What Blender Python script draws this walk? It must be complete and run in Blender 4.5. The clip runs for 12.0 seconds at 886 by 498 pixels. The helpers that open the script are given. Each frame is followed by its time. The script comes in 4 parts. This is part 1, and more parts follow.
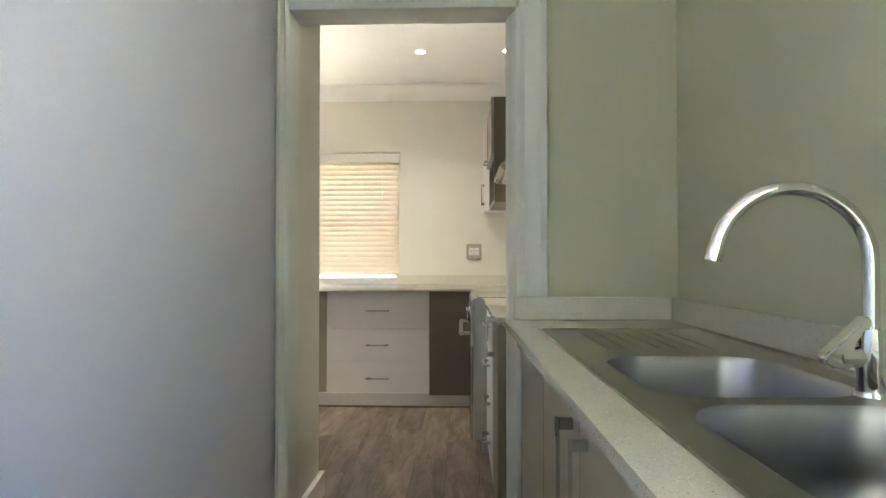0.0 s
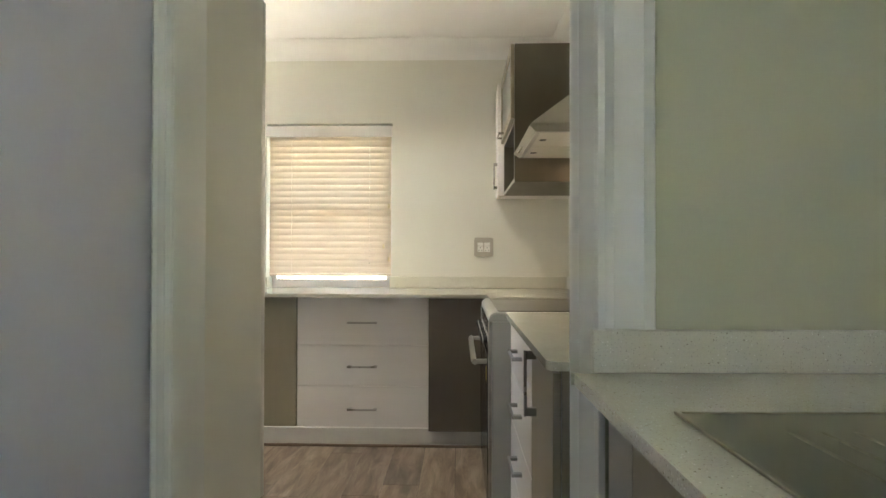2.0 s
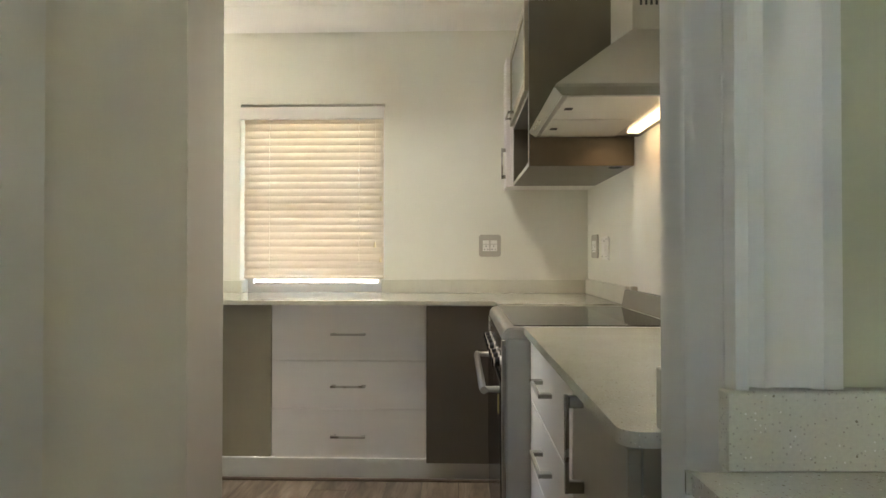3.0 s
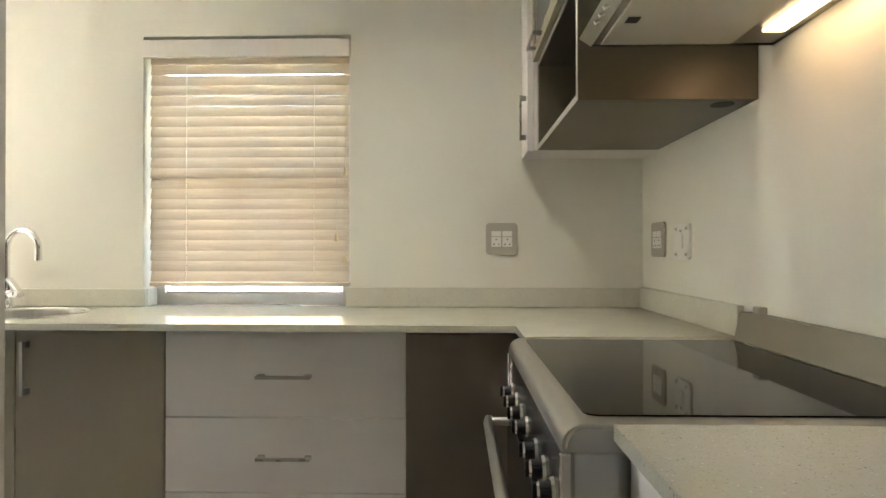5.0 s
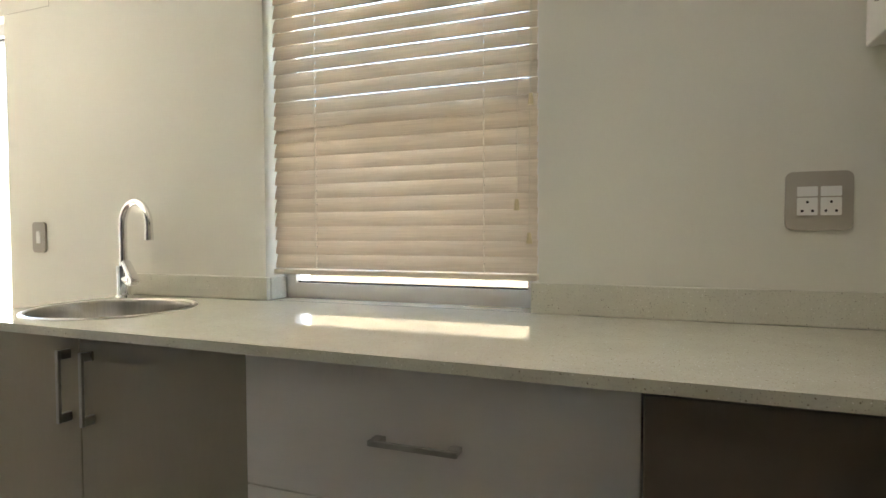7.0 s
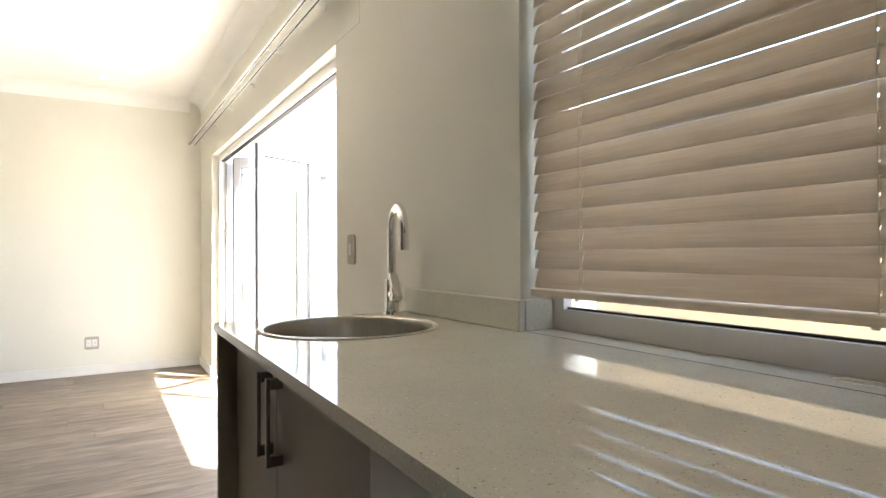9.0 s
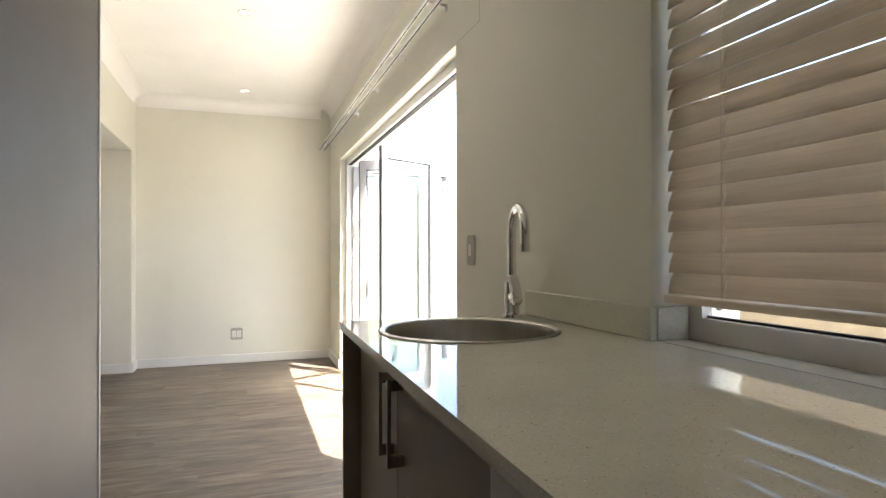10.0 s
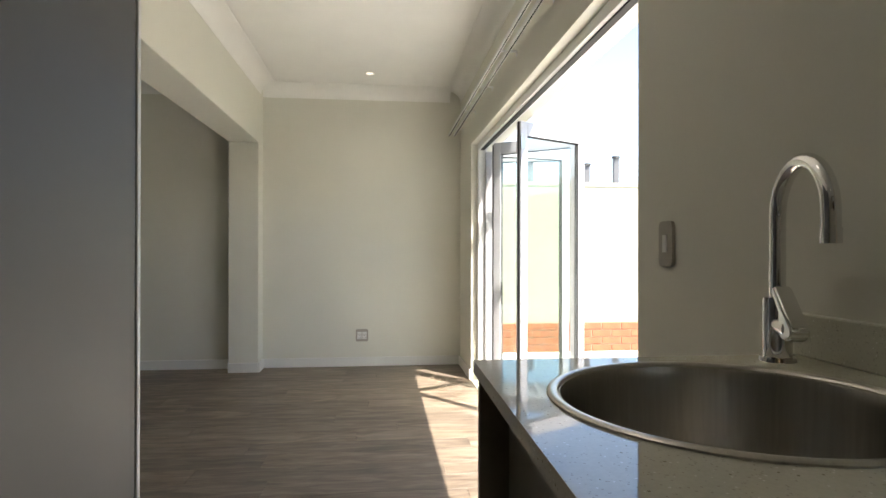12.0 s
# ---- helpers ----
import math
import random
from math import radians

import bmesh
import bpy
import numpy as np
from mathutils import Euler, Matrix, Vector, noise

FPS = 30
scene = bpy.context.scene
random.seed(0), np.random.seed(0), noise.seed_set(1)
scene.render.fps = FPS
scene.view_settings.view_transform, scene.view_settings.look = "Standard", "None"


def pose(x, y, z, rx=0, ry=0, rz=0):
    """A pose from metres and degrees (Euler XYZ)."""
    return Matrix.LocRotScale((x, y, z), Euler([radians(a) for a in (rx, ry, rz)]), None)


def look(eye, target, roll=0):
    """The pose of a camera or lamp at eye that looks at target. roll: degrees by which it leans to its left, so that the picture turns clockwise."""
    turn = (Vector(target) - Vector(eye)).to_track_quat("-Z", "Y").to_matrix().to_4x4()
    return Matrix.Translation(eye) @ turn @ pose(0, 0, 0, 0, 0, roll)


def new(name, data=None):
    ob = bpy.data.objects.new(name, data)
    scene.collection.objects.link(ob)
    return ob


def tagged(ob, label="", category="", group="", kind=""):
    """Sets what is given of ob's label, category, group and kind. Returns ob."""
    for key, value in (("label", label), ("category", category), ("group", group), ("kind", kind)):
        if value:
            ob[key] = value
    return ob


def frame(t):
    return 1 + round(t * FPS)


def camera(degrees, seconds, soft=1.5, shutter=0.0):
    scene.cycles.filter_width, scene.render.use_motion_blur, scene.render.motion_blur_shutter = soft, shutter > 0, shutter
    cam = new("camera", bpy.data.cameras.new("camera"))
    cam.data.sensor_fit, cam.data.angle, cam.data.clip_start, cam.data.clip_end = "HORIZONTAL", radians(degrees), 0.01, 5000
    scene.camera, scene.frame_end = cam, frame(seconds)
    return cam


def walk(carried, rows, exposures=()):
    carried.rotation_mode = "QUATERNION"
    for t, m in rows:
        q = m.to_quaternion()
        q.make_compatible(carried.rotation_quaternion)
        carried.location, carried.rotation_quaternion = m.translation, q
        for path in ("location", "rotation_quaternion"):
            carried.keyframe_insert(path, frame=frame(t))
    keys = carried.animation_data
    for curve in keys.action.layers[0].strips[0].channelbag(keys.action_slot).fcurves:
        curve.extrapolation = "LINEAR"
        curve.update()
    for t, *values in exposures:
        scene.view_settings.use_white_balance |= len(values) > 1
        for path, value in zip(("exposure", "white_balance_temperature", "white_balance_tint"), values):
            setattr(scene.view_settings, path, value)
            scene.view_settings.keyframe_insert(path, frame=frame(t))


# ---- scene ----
cam = camera(75.0, 12.0)
PATH = [
    (0, (0.091, -0.322, 1.13), (0.023, 1.677, 1.161), -0.0),
    (0.5, (0.072, -0.126, 1.14), (0.009, 1.873, 1.164), -0.0),
    (1, (0.073, 0.136, 1.136), (0.016, 2.135, 1.159), 0.0),
    (1.5, (0.057, 0.389, 1.134), (0.001, 2.388, 1.155), 0.1),
    (2, (0.018, 0.643, 1.135), (-0.038, 2.643, 1.154), 0.1),
    (2.5, (-0.007, 0.881, 1.129), (-0.06, 2.88, 1.148), -0.1),
    (3, (0.003, 1.163, 1.128), (-0.053, 3.162, 1.15), -0.0),
    (5, (-0.002, 2.225, 1.13), (-0.048, 4.224, 1.141), -0.0),
    (5.5, (-0.006, 2.486, 1.128), (-0.096, 4.484, 1.135), -0.1),
    (6, (-0.058, 2.726, 1.127), (-0.274, 4.714, 1.107), 0.1),
    (6.5, (-0.07, 2.967, 1.111), (-0.578, 4.902, 1.108), -0.0),
    (6.7, (-0.094, 3.023, 1.127), (-0.686, 4.933, 1.09), -0.1),
    (8.5, (-0.223, 3.736, 1.084), (-1.722, 5.059, 1.096), -0.4),
    (9, (-0.247, 3.792, 1.085), (-1.967, 4.813, 1.101), -0.3),
    (9.5, (-0.263, 3.805, 1.09), (-2.096, 4.606, 1.105), -0.2),
    (10, (-0.283, 3.806, 1.093), (-2.175, 4.454, 1.106), -0.1),
    (10.5, (-0.341, 3.809, 1.091), (-2.271, 4.336, 1.103), -0.1),
    (11, (-0.512, 3.829, 1.081), (-2.465, 4.26, 1.093), 0.2),
    (11.5, (-0.715, 3.857, 1.081), (-2.687, 4.191, 1.091), 0.4),
    (12, (-0.953, 3.902, 1.085), (-2.942, 4.115, 1.089), 0.1),
]
EXPOSURES = [
    (0.0, 5.32, 6500, 10), (2.0, 5.15, 6500, 10), (3.0, 5.08, 6500, 10), (5.0, 4.84, 6500, 10), (6.5, 4.36, 6500, 10),
    (8.5, 3.6, 6600, 15), (9.5, 3.16, 6700, 15), (10.5, 2.42, 6700, 12), (12.0, 1.90, 6600, 10),
]
walk(cam, [(t, look(eye, target, roll)) for t, eye, target, roll in PATH], EXPOSURES)

# ---- world, sun and lamps ----
SUN_FROM = Vector((0.9, 0.70, 1.975)).normalized()
world = bpy.data.worlds.new("world")
scene.world = world
world.use_nodes = True
wn = world.node_tree
sky = wn.nodes.new("ShaderNodeTexSky")
sky.sky_type = "NISHITA"
sky.sun_disc = False
sky.sun_elevation = math.asin(SUN_FROM.z)
sky.sun_rotation = math.atan2(SUN_FROM.x, SUN_FROM.y)
wn.links.new(sky.outputs[0], wn.nodes["Background"].inputs[0])
wn.nodes["Background"].inputs[1].default_value = 0.15


def lamp(name, kind, m, power, color, **settings):
    data = bpy.data.lights.new(name, kind)
    data.energy = power
    data.color = color
    for key, value in settings.items():
        setattr(data, key, value)
    ob = new(name, data)
    ob.matrix_basis = m
    return ob


lamp("sun", "SUN", look(SUN_FROM * 20, (0, 0, 0)), 5.0, (1.0, 0.95, 0.87), angle=radians(0.53))
DOWNLIGHTS = [(-0.21, 3.76, 1.6), (0.41, 3.76, 0.28), (-2.2, 3.80, 1.2), (-4.09, 3.80, 1.2), (-5.93, 3.80, 1.2)]
for x, y, watts in DOWNLIGHTS:
    lamp("downlight_lamp", "SPOT", look((x, y, 2.57), (x, y, 0)), watts, (1.0, 0.92, 0.82), spot_size=radians(130), spot_blend=1.0, shadow_soft_size=0.10)
lamp("hood_lamp", "AREA", look((0.72, 3.36, 1.626), (0.70, 3.44, 0)), 0.018, (1.0, 0.52, 0.22), shape="RECTANGLE", size=0.05, size_y=0.36)


# ---- materials ----
def material(name):
    m = bpy.data.materials.new(name)
    m.use_nodes = True
    return m, m.node_tree, m.node_tree.nodes["Principled BSDF"]


def node(nt, kind, **values):
    n = nt.nodes.new(kind)
    for key, value in values.items():
        if key in n.inputs:
            n.inputs[key].default_value = value
        else:
            setattr(n, key, value)
    return n


def noise_of(nt, scale, detail=3.0, rough=0.55, stretch=(1, 1, 1)):
    coord = node(nt, "ShaderNodeTexCoord")
    mapping = node(nt, "ShaderNodeMapping")
    mapping.inputs["Scale"].default_value = stretch
    tex = node(nt, "ShaderNodeTexNoise", Scale=scale, Detail=detail, Roughness=rough)
    nt.links.new(coord.outputs["Object"], mapping.inputs[0])
    nt.links.new(mapping.outputs[0], tex.inputs["Vector"])
    return tex.outputs["Fac"]


def ramp(nt, fac, stops):
    r = node(nt, "ShaderNodeValToRGB")
    while len(r.color_ramp.elements) < len(stops):
        r.color_ramp.elements.new(0.5)
    for e, (at, color) in zip(r.color_ramp.elements, stops):
        e.position, e.color = at, (*color, 1)
    nt.links.new(fac, r.inputs[0])
    return r.outputs[0]


def bump(nt, bsdf, height, strength=0.2, distance=0.001):
    b = node(nt, "ShaderNodeBump", Strength=strength, Distance=distance)
    nt.links.new(height, b.inputs["Height"])
    nt.links.new(b.outputs[0], bsdf.inputs["Normal"])


def mixed(nt, fac, a, b, kind="MIX"):
    m = node(nt, "ShaderNodeMix", data_type="RGBA", blend_type=kind)
    for socket, value in ((m.inputs[0], fac), (m.inputs[6], a), (m.inputs[7], b)):
        if hasattr(value, "is_output"):
            nt.links.new(value, socket)
        else:
            socket.default_value = value if isinstance(value, (int, float)) else (*value, 1)
    return m.outputs[2]


def plain(name, color, rough=0.5, metal=0.0, var=0.06, scale=3.0, fine=60.0, relief=0.05, stretch=(1, 1, 1), coat=0.0):
    """A surface with broad and fine variation of tone, gloss and relief."""
    m, nt, b = material(name)
    broad = noise_of(nt, scale, 4, stretch=stretch)
    small = noise_of(nt, fine, 3, stretch=stretch)
    lo = tuple(c * (1 - var) for c in color)
    hi = tuple(min(1, c * (1 + var)) for c in color)
    c1 = ramp(nt, broad, [(0.3, lo), (0.7, hi)])
    c2 = ramp(nt, small, [(0.3, (1 - var * 0.6,) * 3), (0.7, (1, 1, 1))])
    nt.links.new(mixed(nt, 1.0, c1, c2, "MULTIPLY"), b.inputs["Base Color"])
    r = node(nt, "ShaderNodeMapRange")
    r.inputs["To Min"].default_value, r.inputs["To Max"].default_value = rough * 0.85, min(1, rough * 1.15)
    nt.links.new(broad, r.inputs[0])
    nt.links.new(r.outputs[0], b.inputs["Roughness"])
    b.inputs["Metallic"].default_value = metal
    b.inputs["Coat Weight"].default_value = coat
    bump(nt, b, small, relief)
    return m


def quartz(name, rough):
    m, nt, b = material(name)
    broad = noise_of(nt, 9, 5)
    base = ramp(nt, broad, [(0.3, (0.595, 0.58, 0.475)), (0.7, (0.65, 0.635, 0.53))])
    coord = node(nt, "ShaderNodeTexCoord")
    out = mixed(nt, 0.14, base, ramp(nt, noise_of(nt, 220, 2), [(0.35, (0.44, 0.42, 0.35)), (0.62, (0.68, 0.66, 0.58))]))
    for scale, limit, share, color in ((280, 0.32, 0.82, (0.46, 0.43, 0.35)), (120, 0.17, 0.89, (0.28, 0.25, 0.18)), (200, 0.22, 0.88, (0.84, 0.83, 0.78))):
        v = node(nt, "ShaderNodeTexVoronoi", Scale=scale)
        nt.links.new(coord.outputs["Object"], v.inputs["Vector"])
        pick = node(nt, "ShaderNodeMath", operation="LESS_THAN")
        pick.inputs[1].default_value = limit
        nt.links.new(v.outputs["Distance"], pick.inputs[0])
        sep = node(nt, "ShaderNodeSeparateColor")
        nt.links.new(v.outputs["Color"], sep.inputs[0])
        some = node(nt, "ShaderNodeMath", operation="GREATER_THAN")
        some.inputs[1].default_value = share
        nt.links.new(sep.outputs[0], some.inputs[0])
        both = node(nt, "ShaderNodeMath", operation="MULTIPLY")
        nt.links.new(pick.outputs[0], both.inputs[0])
        nt.links.new(some.outputs[0], both.inputs[1])
        out = mixed(nt, both.outputs[0], out, color)
    nt.links.new(out, b.inputs["Base Color"])
    b.inputs["Roughness"].default_value = rough
    return m


def plank_wood(name):
    m, nt, b = material(name)
    info = node(nt, "ShaderNodeObjectInfo")
    coord = node(nt, "ShaderNodeTexCoord")
    shift = node(nt, "ShaderNodeVectorMath", operation="SCALE")
    comb = node(nt, "ShaderNodeCombineXYZ")
    for i in range(3):
        nt.links.new(info.outputs["Random"], comb.inputs[i])
    nt.links.new(comb.outputs[0], shift.inputs[0])
    shift.inputs["Scale"].default_value = 37.0
    add = node(nt, "ShaderNodeVectorMath", operation="ADD")
    nt.links.new(coord.outputs["Object"], add.inputs[0])
    nt.links.new(shift.outputs[0], add.inputs[1])

    def grain(scale, stretch, detail=4.0):
        mp = node(nt, "ShaderNodeMapping")
        mp.inputs["Scale"].default_value = stretch
        nt.links.new(add.outputs[0], mp.inputs[0])
        tex = node(nt, "ShaderNodeTexNoise", Scale=scale, Detail=detail, Roughness=0.6)
        tex.inputs["Distortion"].default_value = 0.6
        nt.links.new(mp.outputs[0], tex.inputs["Vector"])
        return tex.outputs["Fac"]

    streak = grain(6.0, (3.0, 0.55, 1))
    fine = grain(45.0, (4.0, 0.3, 1))
    c1 = ramp(nt, streak, [(0.30, (0.12, 0.088, 0.064)), (0.5, (0.225, 0.175, 0.13)), (0.72, (0.36, 0.295, 0.225))])
    c2 = ramp(nt, fine, [(0.3, (0.78, 0.77, 0.75)), (0.7, (1, 1, 1))])
    tone = ramp(nt, info.outputs["Random"], [(0.0, (0.74, 0.74, 0.76)), (1.0, (1.05, 1.03, 1.0))])
    nt.links.new(mixed(nt, 1.0, mixed(nt, 1.0, c1, c2, "MULTIPLY"), tone, "MULTIPLY"), b.inputs["Base Color"])
    b.inputs["Roughness"].default_value = 0.42
    bump(nt, b, fine, 0.15)
    return m


def brushed(name, color, rough, stretch):
    m, nt, b = material(name)
    f = noise_of(nt, 6, 3, stretch=stretch)
    nt.links.new(ramp(nt, f, [(0.3, tuple(c * 0.97 for c in color)), (0.7, color)]), b.inputs["Base Color"])
    r = node(nt, "ShaderNodeMapRange")
    r.inputs["To Min"].default_value, r.inputs["To Max"].default_value = rough * 0.95, rough * 1.06
    nt.links.new(f, r.inputs[0])
    nt.links.new(r.outputs[0], b.inputs["Roughness"])
    b.inputs["Metallic"].default_value = 1.0
    return m


def spun_steel(name, color):
    """Steel spun round a middle, with broad streaks of gloss that run down its wall."""
    m, nt, b = material(name)
    broad = noise_of(nt, 9, 2, stretch=(3, 3, 0.15))
    fine = noise_of(nt, 60, 3, stretch=(3, 3, 0.05))
    tone = mixed(nt, 1.0, ramp(nt, broad, [(0.35, tuple(c * 0.90 for c in color)), (0.65, color)]), ramp(nt, fine, [(0.3, (0.88, 0.88, 0.88)), (0.7, (1, 1, 1))]), "MULTIPLY")
    nt.links.new(tone, b.inputs["Base Color"])
    r = node(nt, "ShaderNodeMapRange")
    r.inputs["To Min"].default_value, r.inputs["To Max"].default_value = 0.25, 0.36
    nt.links.new(broad, r.inputs[0])
    nt.links.new(r.outputs[0], b.inputs["Roughness"])
    b.inputs["Metallic"].default_value = 1.0
    return m


def glass(name, tint=(1, 1, 1), rough=0.0):
    m, nt, b = material(name)
    b.inputs["Base Color"].default_value = (*tint, 1)
    b.inputs["Transmission Weight"].default_value = 1.0
    b.inputs["Roughness"].default_value = rough
    b.inputs["IOR"].default_value = 1.45
    return m


def glowing(name, color, strength):
    m, nt, b = material(name)
    b.inputs["Base Color"].default_value = (0.8, 0.8, 0.8, 1)
    b.inputs["Emission Color"].default_value = (*color, 1)
    b.inputs["Emission Strength"].default_value = strength
    return m


def slat_material(name):
    m, nt, b = material(name)
    f = noise_of(nt, 14, 4, stretch=(0.25, 3, 3))
    g = noise_of(nt, 90, 3, stretch=(0.1, 3, 3))
    c = mixed(nt, 1.0, ramp(nt, f, [(0.3, (0.74, 0.635, 0.51)), (0.7, (0.83, 0.73, 0.60))]), ramp(nt, g, [(0.35, (0.9, 0.9, 0.88)), (0.65, (1, 1, 1))]), "MULTIPLY")
    nt.links.new(c, b.inputs["Base Color"])
    b.inputs["Roughness"].default_value = 0.45
    tr = node(nt, "ShaderNodeBsdfTranslucent")
    nt.links.new(c, tr.inputs[0])
    mx = node(nt, "ShaderNodeMixShader")
    mx.inputs[0].default_value = 0.29
    nt.links.new(b.outputs[0], mx.inputs[1])
    nt.links.new(tr.outputs[0], mx.inputs[2])
    nt.links.new(mx.outputs[0], nt.nodes["Material Output"].inputs[0])
    return m


M = {
    "wall": plain("wall_paint", (0.76, 0.745, 0.655), 0.62, var=0.025, scale=1.3, fine=140, relief=0.06),
    # green-cream paint, darkened to carry the scullery's dimmer light in its colour
    "wall_green_dim": plain("green_cream_dimmed", (0.53, 0.53, 0.375), 0.62, var=0.025, scale=1.3, fine=140, relief=0.06),
    # wall paint tinted blue: skylight on the west scullery wall, put into the colour
    "wall_sky_tint": plain("sky_tinted_paint", (0.598, 0.590, 0.658), 0.55, var=0.025, scale=1.3, fine=140, relief=0.06),
    "ceiling": plain("ceiling_paint", (0.89, 0.88, 0.84), 0.8, var=0.02, fine=160, relief=0.05),
    "trim": plain("gloss_trim_paint", (0.74, 0.735, 0.68), 0.3, var=0.02, fine=80, relief=0.03),
    "skirting": plain("skirting_paint", (0.80, 0.79, 0.75), 0.4, var=0.03),
    "white_board": plain("white_melamine", (0.78, 0.745, 0.71), 0.38, var=0.02, fine=60, relief=0.04, stretch=(0.3, 1, 4)),
    "dark_board": plain("taupe_melamine", (0.305, 0.268, 0.190), 0.34, var=0.05, fine=70, relief=0.04, stretch=(1, 1, 0.2)),
    # corner front, darker and browner than the other taupe fronts
    "brown_board": plain("melamine_darker_brown", (0.135, 0.108, 0.078), 0.36, var=0.05, fine=70, relief=0.04, stretch=(1, 1, 0.2)),
    # niche shelf and back, far darker than the cabinet's outer panels
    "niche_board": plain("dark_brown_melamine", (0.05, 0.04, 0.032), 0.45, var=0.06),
    "panel_board": plain("warm_grey_melamine", (0.40, 0.385, 0.345), 0.5, var=0.03),
    "panel_pale": plain("pale_beige_melamine", (0.60, 0.57, 0.51), 0.45, var=0.02, fine=60, relief=0.04, stretch=(1, 1, 0.2)),
    # tall unit's front and body, far darker than its pale side panel
    "tall_board": plain("dark_grey_melamine", (0.090, 0.084, 0.077), 0.5, var=0.03),
    "yard": plain("yard_asphalt", (0.10, 0.11, 0.12), 0.85, var=0.1),
    "yard_brick": plain("warm_yard_brick", (0.25, 0.19, 0.125), 0.85, var=0.12, scale=4),
    "plinth": plain("satin_plinth", (0.62, 0.60, 0.56), 0.35, var=0.05, stretch=(0.3, 1, 2)),
    "brown_bead": plain("brown_floor_bead", (0.17, 0.125, 0.09), 0.5, var=0.12),
    "quartz": quartz("speckled_quartz", 0.045),
    "quartz_honed": quartz("speckled_quartz_upstand", 0.28),
    "plank": plank_wood("vinyl_plank"),
    "slab": plain("floor_base", (0.05, 0.042, 0.036), 0.8),
    "steel": brushed("brushed_steel", (0.48, 0.46, 0.41), 0.34, (2, 0.5, 2)),
    "steel_flat": brushed("brushed_steel_flat", (0.40, 0.38, 0.32), 0.42, (0.5, 0.2, 0.5)),
    # bowl steel tinted blue in place of the sky it would reflect
    "bowl_steel": brushed("sky_tinted_bowl", (0.37, 0.375, 0.405), 0.28, (0.6, 0.6, 0.3)),
    "filter": brushed("aluminium_filter", (0.72, 0.70, 0.64), 0.5, (0.5, 0.2, 0.5)),
    "steel_deck": brushed("brushed_steel_deck", (0.36, 0.35, 0.30), 0.34, (0.6, 0.3, 0.6)),
    # steel darkened for the slanted upstand, a dark reflection held in its colour
    "steel_dark": brushed("satin_dimmed_steel", (0.30, 0.28, 0.225), 0.42, (0.5, 0.2, 0.5)),
    "steel_round": spun_steel("spun_steel", (0.60, 0.57, 0.52)),
    "chrome": plain("chrome", (0.80, 0.79, 0.78), 0.05, metal=1.0, var=0.01, relief=0.0),
    "nickel": plain("satin_nickel", (0.42, 0.40, 0.37), 0.28, metal=1.0, var=0.03, relief=0.02),
    "cooker_glass": plain("black_ceramic_glass", (0.012, 0.011, 0.010), 0.04, var=0.02, relief=0.0),
    # taupe board again, darkened to offset the hood lamp's spill on the wall cabinet
    "upper_board": plain("taupe_melamine_dimmed", (0.135, 0.116, 0.078), 0.36, var=0.05, fine=70, relief=0.04, stretch=(1, 1, 0.2)),
    # the leaves' white coat greyed, so their backlit look sits in the colour
    "leaf_alu_dim": plain("powder_coat_backlit", (0.50, 0.50, 0.52), 0.4, var=0.02, relief=0.02),
    "black": plain("black_enamel", (0.012, 0.012, 0.012), 0.18, var=0.05, relief=0.01),
    "plastic": plain("white_plastic", (0.78, 0.77, 0.73), 0.35, var=0.01),
    "plate_metal": plain("bronze_grey_plate", (0.42, 0.385, 0.325), 0.42, metal=0.0, var=0.03, relief=0.02),
    "hole": plain("dark_hole", (0.015, 0.014, 0.013), 0.6),
    "alu": plain("white_powder_coat", (0.78, 0.78, 0.77), 0.4, var=0.02, relief=0.02),
    "gasket": plain("black_gasket", (0.02, 0.02, 0.02), 0.6),
    "glass": glass("clear_glass", (0.93, 0.98, 0.95)),
    "frosted": glass("frosted_glass", (0.85, 0.88, 0.84), 0.45),
    "slat": slat_material("whitewashed_slat"),
    "cord": plain("cream_cord", (0.72, 0.66, 0.54), 0.7),
    "bead": plain("cream_acorn", (0.70, 0.60, 0.36), 0.4),
    "lamp": glowing("warm_lamp", (1.0, 0.90, 0.76), 0.6),
    "hood_lamp": glowing("amber_lamp", (1.0, 0.74, 0.42), 0.13),
    "render_wall": plain("cream_render", (0.35, 0.345, 0.275), 0.85, var=0.05, scale=1.0, fine=50, relief=0.3),
    "brick": plain("red_face_brick", (0.31, 0.105, 0.05), 0.8, var=0.22, scale=7, fine=60, relief=0.4),
    "mortar": plain("mortar", (0.36, 0.24, 0.17), 0.9, var=0.1),
    "paving": plain("patio_paving", (0.76, 0.73, 0.67), 0.85, var=0.08, scale=2, relief=0.3),
    "post": plain("galvanised_post", (0.13, 0.13, 0.135), 0.6, metal=0.0, var=0.1),
    "wire": plain("fence_wire", (0.10, 0.10, 0.10), 0.5, metal=0.5),
}


M["cooker_glass"].node_tree.nodes["Principled BSDF"].inputs["Specular IOR Level"].default_value = 0.23

# ---- mesh helpers ----
def box(x0, x1, y0, y1, z0, z1, bevel=0.0, seg=1, bm=None):
    b = bmesh.new()
    bmesh.ops.create_cube(b, size=1)
    for v in b.verts:
        v.co = Vector((x0 + (v.co.x + 0.5) * (x1 - x0), y0 + (v.co.y + 0.5) * (y1 - y0), z0 + (v.co.z + 0.5) * (z1 - z0)))
    if bevel:
        bmesh.ops.bevel(b, geom=b.edges[:], offset=bevel, segments=seg, affect="EDGES", profile=0.5)
    return add_to(bm, b)


